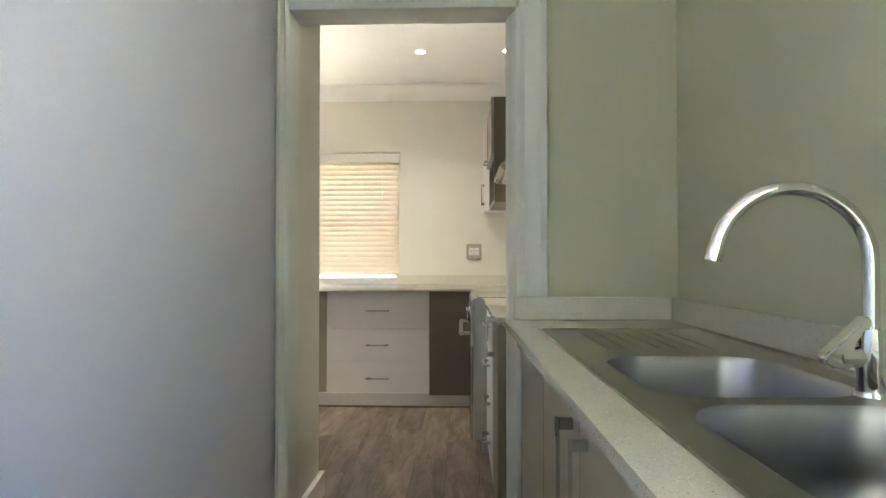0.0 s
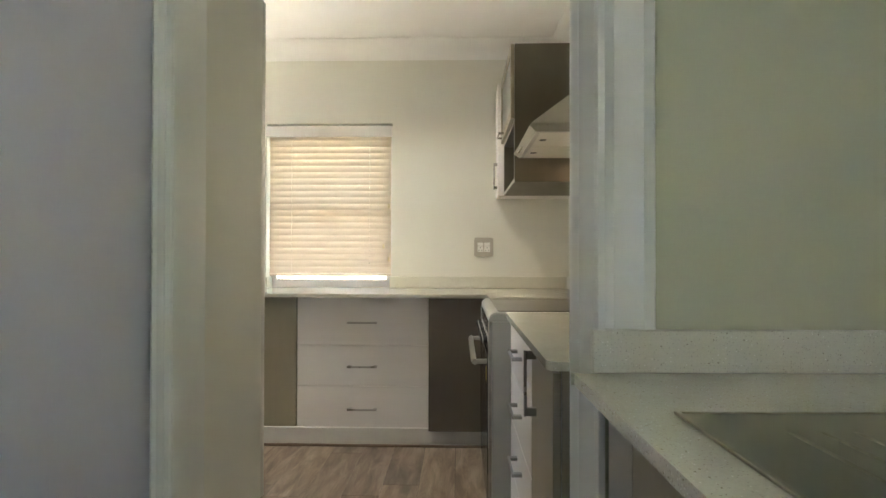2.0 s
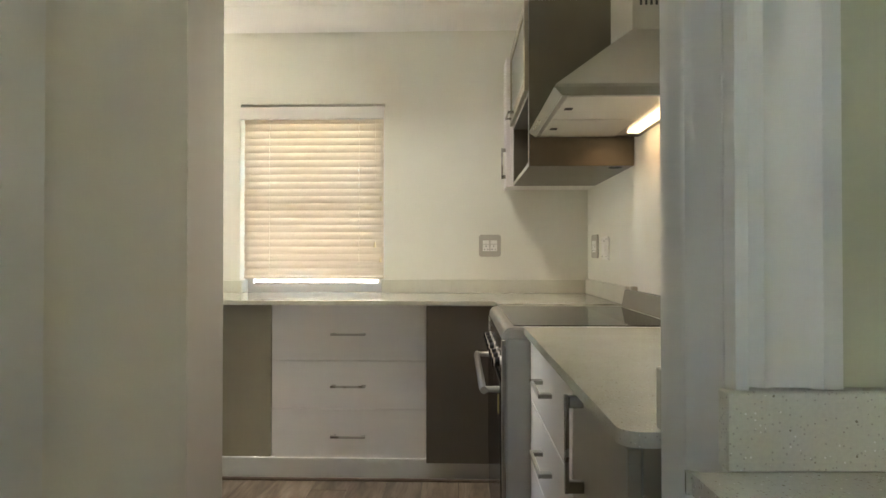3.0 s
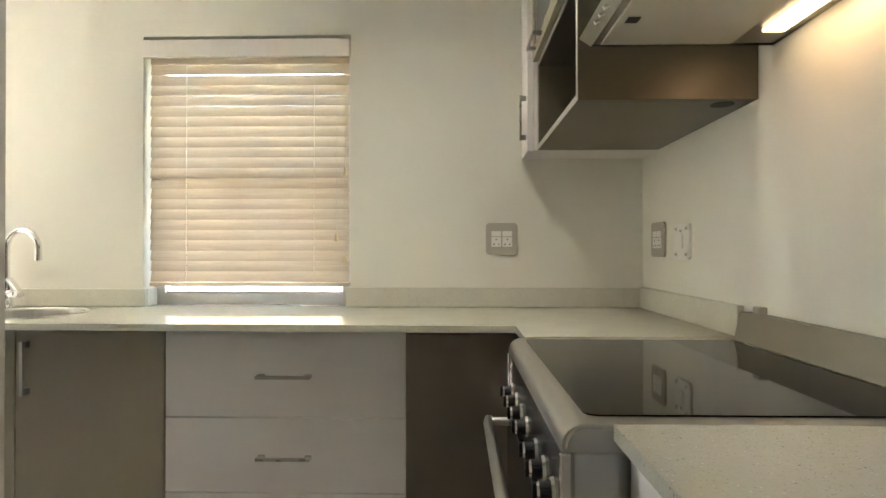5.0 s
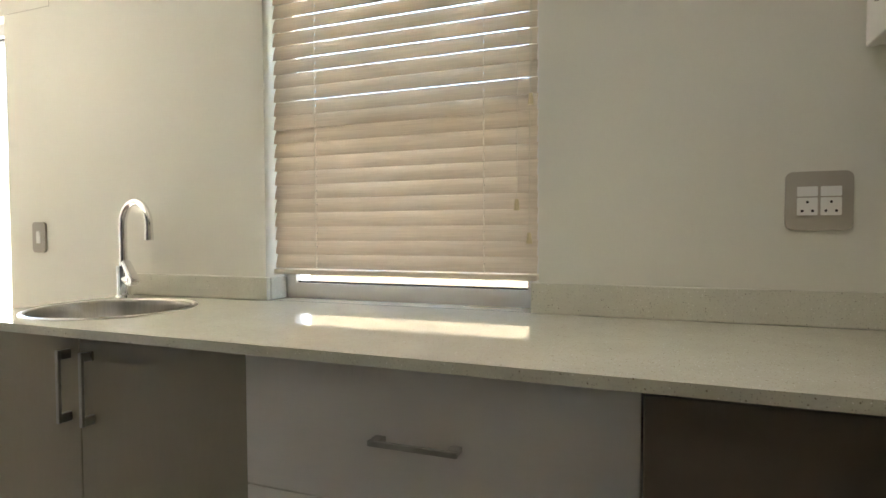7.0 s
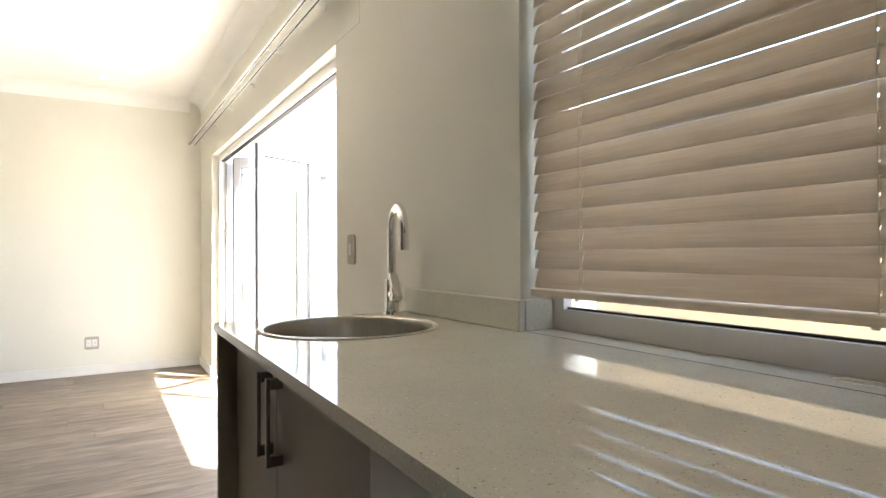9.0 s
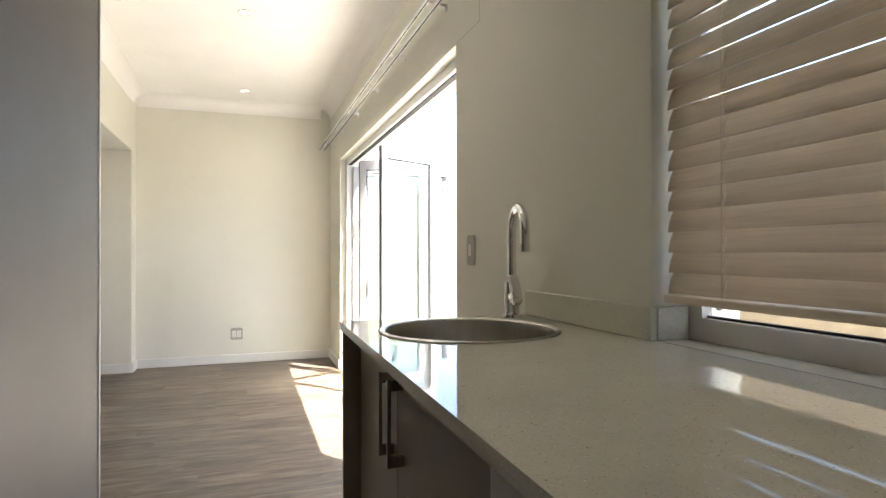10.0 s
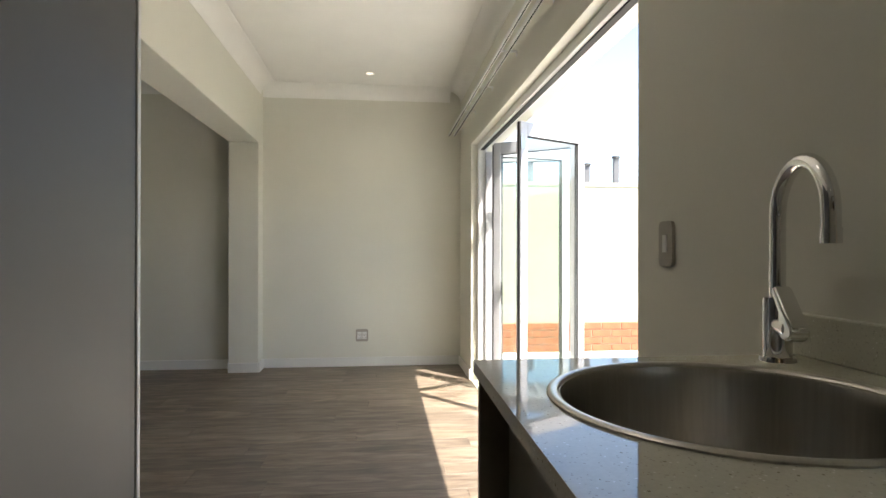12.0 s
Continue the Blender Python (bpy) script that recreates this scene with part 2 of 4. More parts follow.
def add_to(bm, b):
    if bm is None:
        return b
    me = bpy.data.meshes.new("tmp")
    b.to_mesh(me)
    b.free()
    bm.from_mesh(me)
    bpy.data.meshes.remove(me)
    return bm


def rod(p0, p1, r, r1=None, n=16, bm=None):
    p0, p1 = Vector(p0), Vector(p1)
    b = bmesh.new()
    bmesh.ops.create_cone(b, cap_ends=True, segments=n, radius1=r, radius2=r if r1 is None else r1, depth=(p1 - p0).length)
    turn = (p1 - p0).to_track_quat("Z", "Y").to_matrix().to_4x4()
    bmesh.ops.transform(b, matrix=Matrix.Translation((p0 + p1) / 2) @ turn, verts=b.verts)
    return add_to(bm, b)


def tube(points, radii, n=18, bm=None, cap=True):
    """A pipe along points; radii is one number or one per point."""
    points = [Vector(p) for p in points]
    if isinstance(radii, (int, float)):
        radii = [radii] * len(points)
    b = bmesh.new()
    rings = []
    side = None
    for i, p in enumerate(points):
        way = (points[min(i + 1, len(points) - 1)] - points[max(i - 1, 0)]).normalized()
        if side is None:
            side = way.orthogonal().normalized()
        side = (side - way * side.dot(way)).normalized()
        up = way.cross(side)
        rings.append([b.verts.new(p + (side * math.cos(a) + up * math.sin(a)) * radii[i]) for a in [2 * math.pi * k / n for k in range(n)]])
    for r0, r1 in zip(rings, rings[1:]):
        for k in range(n):
            b.faces.new((r0[k], r0[(k + 1) % n], r1[(k + 1) % n], r1[k]))
    if cap:
        b.faces.new(rings[0][::-1])
        b.faces.new(rings[-1])
    return add_to(bm, b)


def rounded(cx, cy, hx, hy, r, n=6):
    """Outline of a rectangle with rounded corners."""
    pts = []
    for qx, qy, a0 in ((1, 1, 0), (-1, 1, 90), (-1, -1, 180), (1, -1, 270)):
        for k in range(n + 1):
            a = radians(a0 + 90 * k / n)
            pts.append((cx + qx * (hx - r) + r * math.cos(a), cy + qy * (hy - r) + r * math.sin(a)))
    return pts


def loft(rings, bm=None, cap0=True, cap1=True):
    """Faces between rings of equally many 3D points."""
    b = bmesh.new()
    vs = [[b.verts.new(p) for p in ring] for ring in rings]
    n = len(vs[0])
    for r0, r1 in zip(vs, vs[1:]):
        for k in range(n):
            b.faces.new((r0[k], r0[(k + 1) % n], r1[(k + 1) % n], r1[k]))
    if cap0:
        b.faces.new(vs[0][::-1])
    if cap1:
        b.faces.new(vs[-1])
    bmesh.ops.recalc_face_normals(b, faces=b.faces)
    return add_to(bm, b)


def prism(outline, at0, at1, axis="z", bm=None):
    """A solid with the outline (a, b) swept from at0 to at1 along an axis."""
    def place(p, h):
        return {"z": (p[0], p[1], h), "y": (p[0], h, p[1]), "x": (h, p[0], p[1])}[axis]
    return loft([[place(p, at0) for p in outline], [place(p, at1) for p in outline]], bm)


def world_of(ob):
    v = Vector((0, 0, 0))
    while ob is not None:
        v += ob.location
        ob = ob.parent
    return v


def part(name, bm, material, parent=None, label="", smooth=False, kind=""):
    """One mesh object under a thing or a part; its points are given in the world."""
    if parent is not None:
        bmesh.ops.translate(bm, verts=bm.verts, vec=-world_of(parent))
    me = bpy.data.meshes.new(name)
    bm.to_mesh(me)
    bm.free()
    me.materials.append(material)
    if smooth:
        me.shade_smooth()
        me.set_sharp_from_angle(angle=radians(40))
    ob = new(name, me)
    ob.parent = parent
    return tagged(ob, label=label, kind=kind)


def thing(name, at, label, category, group="", kind=""):
    ob = new(name)
    ob.location = at
    ob.empty_display_size = 0.05
    return tagged(ob, label=label, category=category, group=group, kind=kind)


def structure(name, bm, material, label="", smooth=False):
    return part(name, bm, material, None, label, smooth, "structure")


# ---- sizes of the place ----
YN, XE, XW = 4.652, 0.775, -6.41
H, HEAD = 2.60, 1.975
WIN = (-1.335, -0.448, 0.870, 2.048)
BIF = (-5.74, -2.578, 0.0, HEAD)
TOP, TOP_S = 0.901, 0.908
T = 0.25


def wall_with_holes(axis, near, far, a0, a1, z0, z1, holes):
    """A wall between near and far; holes (a0, a1, z0, z1) go through it."""
    bm = bmesh.new()
    cuts = sorted({a0, a1, *[h[0] for h in holes], *[h[1] for h in holes]})
    for c0, c1 in zip(cuts, cuts[1:]):
        spans = [(z0, z1)]
        for h in holes:
            if h[0] <= c0 and c1 <= h[1]:
                spans = [(s0, s1) for s0, s1 in ((z0, h[2]), (h[3], z1)) if s1 - s0 > 1e-4]
        for s0, s1 in spans:
            if axis == "x":
                box(c0, c1, near, far, s0, s1, bm=bm)
            else:
                box(near, far, c0, c1, s0, s1, bm=bm)
    bmesh.ops.remove_doubles(bm, verts=bm.verts, dist=1e-5)
    return bm


structure("floor", box(XW - T, 1.2, -1.35, YN + T, -0.12, -0.004), M["slab"], "dark floor base under vinyl planks")
structure("ceiling", box(XW - T, 1.2, -1.35, YN + T, H, H + 0.15), M["ceiling"], "smooth white painted ceiling")
structure("wall_north", wall_with_holes("x", YN, YN + T, XW - T, XE + 0.3, -0.004, H, [WIN, BIF]), M["wall"], "pale cream painted wall with a window and wide door opening")
structure("wall_east", box(XE, XE + 0.3, 1.897, YN, -0.004, H), M["wall"], "pale cream painted wall beside the cooker")
structure("wall_east_scullery", wall_with_holes("y", 0.866, 1.2, -1.10, 1.785, -0.004, H, [(-1.02, -0.44, 0.95, 2.03)]), M["wall_green_dim"], "green-cream scullery wall with a window opening, dim light in its colour")
structure("wall_scullery_door", wall_with_holes("x", 1.785, 1.897, -0.600, 1.2, -0.004, H, [(-0.556, 0.284, -0.004, 2.068)]), M["wall_green_dim"], "green-cream wall with a doorway, dim light in its colour")
structure("wall_west_scullery", box(-0.84, -0.596, -1.10, 1.897, -0.004, H), M["wall_sky_tint"], "pale scullery wall with blue daylight put into its colour")
structure("wall_stub", box(-0.84, -0.592, 1.898, 2.415, -0.004, H, 0.006, 2), M["wall"], "short pale wall end past the doorway")
structure("wall_south_scullery", box(-0.84, 1.2, -1.35, -1.10, -0.004, H), M["wall"], "pale scullery end wall")
structure("wall_spine", box(-2.3, -0.84, 2.416, 2.78, -0.004, H), M["wall"], "pale wall behind the tall unit")
structure("wall_west", box(XW - T, XW, -0.6, YN, -0.004, H), M["wall"], "pale cream painted end wall")
structure("wall_south_room", box(XW - T, -2.05, -0.85, -0.6, -0.004, H), M["wall"], "pale wall of the adjoining room")
structure("wall_east_room", box(-2.3, -2.05, -0.6, 2.415, -0.004, H), M["wall"], "pale wall of the adjoining room")
structure("pillar", box(XW, -6.22, 2.56, 2.82, -0.004, 2.04, 0.004, 1), M["wall"], "pale painted wall nib under the beam")
structure("beam", box(XW, -2.3, 2.56, 2.82, 2.04, H, 0.004, 1), M["wall"], "pale painted beam over the room opening")


def cove(p0, p1, inward, drop=0.11, out=0.13, lip=0.003):
    """A plaster cove along a wall top from p0 to p1; inward is the unit vector into the room."""
    arc = [(0.002 + (out - 0.002) * (1 - math.cos(radians(a))), -drop + (drop - lip) * math.sin(radians(a))) for a in range(0, 91, 10)]
    prof = [(0, 0), (0, -drop)] + arc + [(out + 0.0005, 0)]
    rings = []
    for p in (p0, p1):
        rings.append([(p[0] + inward[0] * a, p[1] + inward[1] * a, H - 0.001 + b) for a, b in prof])
    return loft(rings)


for p0, p1, inward in (((XW, YN), (XE, YN), (0, -1)), ((XE, YN - 0.1), (XE, 1.897), (-1, 0)), ((XW, 2.82), (XW, YN - 0.1), (1, 0)),
                       ((XW + 0.1, 2.82), (-2.3, 2.82), (0, 1)), ((XW, -0.6), (XW, 2.56), (1, 0)), ((XW + 0.1, 2.56), (-2.3, 2.56), (0, -1)),
                       ((-0.596, 1.785), (0.866, 1.785), (0, -1)), ((0.866, -1.10), (0.866, 1.685), (-1, 0)), ((-0.596, 1.685), (-0.596, -1.10), (1, 0))):
    structure("cornice", cove(p0, p1, inward), M["ceiling"], "white plaster cove cornice", smooth=True)


def skirting(x0, x1, y0, y1, h=0.085):
    structure("baseboard", box(x0, x1, y0, y1, 0.0, h, 0.004, 2), M["skirting"], "white painted skirting board")


skirting(XW, XW + 0.016, 2.838, YN - 0.018)
skirting(XW, BIF[0], YN - 0.016, YN)
skirting(BIF[1], -1.89, YN - 0.016, YN)
skirting(XW + 0.002, -6.206, 2.82, 2.836)
skirting(-6.22, -6.204, 2.56, 2.818)
skirting(XW, XW + 0.016, -0.58, 2.558)
skirting(-0.592, -0.566, 1.93, 2.432, 0.116)
skirting(-0.84, -0.594, 2.416, 2.432, 0.116)


# ---- scullery doorway frame ----
def architrave_side(x0, x1, z0, z1, y):
    w = x1 - x0
    prof = [(x0, y), (x0, y - 0.008), (x0 + w * 0.18, y - 0.018), (x0 + w * 0.30, y - 0.013), (x0 + w * 0.62, y - 0.015), (x0 + w * 0.75, y - 0.024), (x1 - 0.004, y - 0.022), (x1, y - 0.016), (x1, y)]
    return prism(prof, z0, z1, "z")


door_frame = structure("door_frame_1", box(-0.5555, -0.545, 1.766, 1.912, 0, 2.041, 0.003, 2), M["trim"], "glossy off-white painted timber door frame", True)
part("architrave", architrave_side(-0.5955, -0.5465, 0, 2.14, 1.784), M["trim"], door_frame, smooth=True)
part("jamb", prism([(0.257, 1.899), (0.257, 1.866), (0.264, 1.856), (0.264, 1.838), (0.273, 1.828), (0.277, 1.798), (0.284, 1.788), (0.286, 1.764), (0.2985, 1.762), (0.2985, 1.7845), (0.2835, 1.7845), (0.2835, 1.899)], 0, 2.041, "z"), M["trim"], door_frame, smooth=True)
part("architrave", architrave_side(0.2990, 0.397, 0.9915, 2.14, 1.784), M["trim"], door_frame, smooth=True)
part("head", box(-0.555, 0.2835, 1.766, 1.912, 2.0415, 2.0665, 0.003, 2), M["trim"], door_frame, smooth=True)
head = bmesh.new()
for z0, z1, d in ((2.067, 2.088, 0.012), (2.088, 2.122, 0.016), (2.122, 2.14, 0.026)):
    box(-0.5945, 0.397, 1.784 - d, 1.784, z0, z1, 0.003, 1, head)
part("architrave", head, M["trim"], door_frame)


# ---- cabinets ----
def side_box(side, a0, a1, d0, d1, z0, z1, bevel=0.0, seg=1, bm=None):
    """A box along the north or the east wall: a along the wall, d out from it."""
    if side == "n":
        return box(a0, a1, YN - d1, YN - d0, z0, z1, bevel, seg, bm)
    wall = XE if side == "e" else 0.90
    return box(wall - d1, wall - d0, a0, a1, z0, z1, bevel, seg, bm)


def side_at(side, a, d, z):
    wall = XE if side == "e" else 0.90
    return (a, YN - d, z) if side == "n" else (wall - d, a, z)


def bar_handle(side, a, d, z, length, upright, parent):
    """A flat bar on two square legs, its middle at a, z."""
    bm = bmesh.new()
    h, out, w = length / 2, 0.030, 0.0055
    if upright:
        side_box(side, a - w, a + w, d + out - 0.004, d + out + 0.004, z - h, z + h, 0.0012, 1, bm)
        for s in (-1, 1):
            side_box(side, a - w, a + w, d, d + out - 0.0042, z + s * (h - 0.012) - 0.011, z + s * (h - 0.012) + 0.011, 0.001, 1, bm)
    else:
        side_box(side, a - h, a + h, d + out - 0.004, d + out + 0.004, z - w, z + w, 0.0012, 1, bm)
        for s in (-1, 1):
            side_box(side, a + s * (h - 0.012) - 0.011, a + s * (h - 0.012) + 0.011, d, d + out - 0.0042, z - w, z + w, 0.001, 1, bm)
    return part("handle", bm, M["nickel"], parent, "satin nickel bar handle")


def cabinet(side, a0, a1, front, fronts, label, body_mat, name="base_cabinet", z0=0.095, z1=0.878, back=0.01):
    """fronts: (kind, a0, a1, z0, z1, material, handle a, handle z, upright or None)."""
    t = thing(name, side_at(side, (a0 + a1) / 2, front / 2, 0), label, "cabinet", "kitchen base cabinets")
    shell = bmesh.new()
    for q in ((a0 + 0.001, a0 + 0.017, back, front - 0.020, z0, z1), (a1 - 0.017, a1 - 0.001, back, front - 0.020, z0, z1),
              (a0 + 0.0172, a1 - 0.0172, back, front - 0.020, z0, z0 + 0.016), (a0 + 0.0172, a1 - 0.0172, back, back + 0.006, z0 + 0.0162, z1)):
        side_box(side, *q, 0.0006, 1, shell)
    part("carcass", shell, M[body_mat], t, "open-topped cabinet carcass")
    for kind, f0, f1, g0, g1, mat, ha, hz, upright in fronts:
        p = part(kind, side_box(side, f0 + 0.0015, f1 - 0.0015, front - 0.0185, front, g0 + 0.0015, g1 - 0.0015, 0.0012), M[mat], t, "white drawer front" if mat == "white_board" else "dark taupe cabinet front")
        if ha is not None:
            bar_handle(side, ha, front, hz, 0.178, upright, p)
    return t


FN = YN - 4.035
cabinet("n", -1.893, -0.960, YN - 4.109, [
    ("door", -1.875, -1.465, 0.083, 0.876, "dark_board", -1.500, 0.748, True),
    ("door", -1.465, -0.962, 0.083, 0.876, "dark_board", -1.421, 0.748, True)],
    "dark taupe two-door base cabinet with nickel handles under the round sink", "dark_board")
cabinet("n", -0.958, -0.165, YN - 4.098, [
    ("drawer", -0.956, -0.165, 0.590, 0.876, "white_board", -0.560, 0.727, False),
    ("drawer", -0.956, -0.165, 0.345, 0.590, "white_board", -0.560, 0.464, False),
    ("drawer", -0.956, -0.165, 0.083, 0.345, "white_board", -0.560, 0.210, False)],
    "white three-drawer base cabinet below the window", "white_board")
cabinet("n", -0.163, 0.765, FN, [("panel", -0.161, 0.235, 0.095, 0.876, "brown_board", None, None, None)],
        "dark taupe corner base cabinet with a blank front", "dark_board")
FE = XE - 0.228
cabinet("e", 2.322, 2.998, FE, [("drawer", 2.324, 2.996, z, z + 0.1925, "white_board", 2.66, z + 0.108, False) for z in (0.10, 0.2925, 0.485, 0.6775)],
        "white four-drawer base cabinet beside the cooker", "white_board")
cabinet("e", 1.940, 2.320, FE, [("door", 1.942, 2.318, 0.10, 0.87, "dark_board", 2.222, 0.785, True)],
        "dark taupe one-door base cabinet with an upright handle", "dark_board")
FS = 0.90 - 0.302
cabinet("s", 1.205, 1.755, FS, [("door", 1.207, 1.60, 0.10, 0.87, "dark_board", None, None, None), ("filler", 1.60, 1.753, 0.10, 0.87, "panel_board", None, None, None)],
        "dark taupe scullery base cabinet with a pale filler", "dark_board")
cabinet("s", 0.265, 1.203, FS, [("door", 0.735, 1.201, 0.10, 0.87, "dark_board", 0.800, 0.735, True), ("door", 0.267, 0.735, 0.10, 0.87, "dark_board", 0.672, 0.735, True)],
        "dark taupe two-door scullery cabinet under the double sink", "dark_board")
cabinet("s", -0.75, 0.263, FS, [("door", -0.244, 0.261, 0.10, 0.87, "dark_board", 0.21, 0.690, True), ("door", -0.748, -0.246, 0.10, 0.87, "dark_board", -0.70, 0.690, True)],
        "dark taupe two-door scullery cabinet", "dark_board")
structure("plinth", box(-1.88, 0.24, 4.085, 4.105, 0.0, 0.099, 0.001), M["plinth"], "pale satin plinth board")
structure("plinth", box(0.29, 0.31, 1.99, 2.995, 0.0, 0.099, 0.001), M["plinth"], "pale satin plinth board")
structure("plinth", box(0.35, 0.37, -0.75, 1.755, 0.0, 0.099, 0.001), M["plinth"], "pale satin plinth board")
structure("trim", box(-1.88, 0.20, 4.038, 4.0545, 0.0, 0.016, 0.005, 2), M["brown_bead"], "brown wooden floor bead")
structure("end_panel", box(-1.909, -1.894, 4.064, YN - 0.002, 0, 0.873, 0.001), M["dark_board"], "dark taupe end panel")


# ---- worktops ----
def plate_with_hole(x0, x1, y0, y1, hole, z0, z1, bm=None):
    """A flat plate with a hole of the given outline through it."""
    cx = sum(p[0] for p in hole) / len(hole)
    cy = sum(p[1] for p in hole) / len(hole)
    outer = []
    for px, py in hole:
        dx, dy = px - cx, py - cy
        k = min(((x1 if dx > 0 else x0) - cx) / dx if abs(dx) > 1e-9 else 1e9, ((y1 if dy > 0 else y0) - cy) / dy if abs(dy) > 1e-9 else 1e9)
        outer.append((cx + dx * k, cy + dy * k))
    for c in ((x0, y0), (x1, y0), (x1, y1), (x0, y1)):
        i = min(range(len(outer)), key=lambda j: (outer[j][0] - c[0]) ** 2 + (outer[j][1] - c[1]) ** 2)
        outer[i] = c
    b = bmesh.new()
    n = len(hole)
    v = [[b.verts.new((*p, z)) for p in ring] for ring, z in ((hole, z1), (outer, z1), (outer, z0), (hole, z0))]
    for i in range(4):
        for k in range(n):
            b.faces.new((v[i][k], v[i][(k + 1) % n], v[(i + 1) % 4][(k + 1) % n], v[(i + 1) % 4][k]))
    bmesh.ops.recalc_face_normals(b, faces=b.faces)
    return add_to(bm, b)


def circle(cx, cy, r, n=64):
    return [(cx + r * math.cos(2 * math.pi * k / n), cy + r * math.sin(2 * math.pi * k / n)) for k in range(n)]


SX, SY = -1.625, 4.334
SLAB = TOP - 0.021
top_n = thing("worktop", (-0.6, 4.35, SLAB), "long cream speckled quartz worktop with a polished surface", "worktop")
def front_of(x):
    return 4.020 + 0.036 * (0.197 - x) / 2.107


bm = plate_with_hole(-1.91, -1.33, 4.0, YN - 0.002, circle(SX, SY, 0.209), SLAB, TOP)
for v in bm.verts:
    v.co.y = max(v.co.y, front_of(v.co.x))
prism([(-1.33, front_of(-1.33)), (0.182, 4.020), (0.182, 3.797), (XE - 0.002, 3.797), (XE - 0.002, YN - 0.002), (WIN[1], YN - 0.002), (WIN[1], 4.741), (-1.33, 4.741), (-1.33, YN - 0.002)], SLAB, TOP, "z", bm)
bmesh.ops.remove_doubles(bm, verts=bm.verts, dist=1e-4)
part("slab", bm, M["quartz"], top_n)
up = bmesh.new()
box(-1.908, WIN[0] + 0.018, YN - 0.020, YN - 0.001, TOP + 0.0005, 0.975, 0.002, 1, up)
box(WIN[0] + 0.001, WIN[0] + 0.020, YN - 0.001, 4.735, TOP + 0.0005, 0.975, 0.002, 1, up)
part("upstand", up, M["quartz_honed"], top_n)
up = bmesh.new()
box(WIN[1] - 0.018, XE - 0.002, YN - 0.020, YN - 0.001, TOP + 0.0005, 0.982, 0.002, 1, up)
box(WIN[1] - 0.020, WIN[1] - 0.001, YN - 0.001, 4.735, TOP + 0.0005, 0.982, 0.002, 1, up)
box(XE - 0.020, XE - 0.001, 3.80, YN - 0.022, TOP + 0.0005, 0.986, 0.002, 1, up)
part("upstand", up, M["quartz_honed"], top_n)

top_e = thing("worktop", (0.5, 2.5, 0.875), "short cream speckled quartz worktop with a rounded corner beside the cooker", "worktop")
arc = [(0.211 + 0.028 * (1 - math.cos(radians(a))), 1.9135 + 0.028 * (1 - math.sin(radians(a)))) for a in range(0, 91, 15)]
outline = [(0.207, 2.998)] + arc + [(XE - 0.002, 1.9135), (XE - 0.002, 2.998)]
part("slab", prism(outline, SLAB, TOP, "z"), M["quartz"], top_e)
part("upstand", box(0.262, XE - 0.002, 1.9135, 1.933, TOP + 0.0005, 0.982, 0.002), M["quartz_honed"], top_e)

top_s = thing("worktop", (0.6, 0.4, 0.875), "cream speckled quartz scullery worktop around a steel double sink", "worktop")
bm = plate_with_hole(0.250, 0.8720, -0.75, 1.762, rounded(0.5665, 0.745, 0.232, 0.730, 0.02, 3), TOP_S - 0.022, TOP_S)
part("slab", bm, M["quartz"], top_s)
part("upstand", box(0.8505, 0.8700, -0.75, 1.762, TOP_S + 0.0005, 0.990, 0.002), M["quartz_honed"], top_s)
part("upstand", box(0.2860, 0.8500, 1.7635, 1.7838, TOP_S + 0.0005, 0.990, 0.002), M["quartz_honed"], top_s)
part("slab", prism([(0.2440, 1.7625), (0.8700, 1.7625), (0.8700, 1.7840), (0.2990, 1.7840), (0.2985, 1.7660), (0.262, 1.7660), (0.247, 1.7735)][::-1], TOP_S - 0.022, TOP_S - 0.0003, "z"), M["quartz"], top_s)


# ---- sinks ----
def bowl(cx, cy, hx, hy, r, z, depth, bm):
    rings = []
    for inset, dz in ((0, 0), (0.0025, 0.0012), (0.006, 0.0006), (0.009, -0.004), (0.011, -0.012), (0.016, -depth * 0.6), (0.024, -depth * 0.84), (0.040, -depth * 0.96), (0.070, -depth), (hx * 0.8, -depth - 0.004)):
        rr = max(0.01, r - inset * 0.4) if inset < hx * 0.7 else 0.02
        rings.append([(px, py, z + dz) for px, py in rounded(cx, cy, hx - inset, hy - inset, min(rr, hx - inset, hy - inset), 12)])
    b = bmesh.new()
    vs = [[b.verts.new(p) for p in ring] for ring in rings]
    n = len(vs[0])
    for r0, r1 in zip(vs, vs[1:]):
        for k in range(n):
            b.faces.new((r0[k], r0[(k + 1) % n], r1[(k + 1) % n], r1[k]))
    b.faces.new(vs[-1])
    return add_to(bm, b)


def waste(cx, cy, z, parent):
    bm = rod((cx, cy, z), (cx, cy, z + 0.004), 0.036, 0.032, 28)
    part("waste", bm, M["chrome"], parent, "chrome sink waste", smooth=True)


dsink = thing("double_sink", (0.6, 0.8, TOP_S), "stainless steel double sink with a ribbed drainer in the worktop", "sink")
Z = TOP_S + 0.003
deck = plate_with_hole(0.335, 0.800, 0.580, 1.010, rounded(0.562, 0.793, 0.184, 0.195, 0.10, 8), Z - 0.002, Z)
plate_with_hole(0.335, 0.800, 0.060, 0.580, rounded(0.566, 0.350, 0.182, 0.212, 0.10, 8), Z - 0.002, Z, deck)
box(0.335, 0.800, 1.010, 1.480, Z - 0.002, Z, bm=deck)
part("deck", deck, M["steel_deck"], dsink)
rim = bmesh.new()
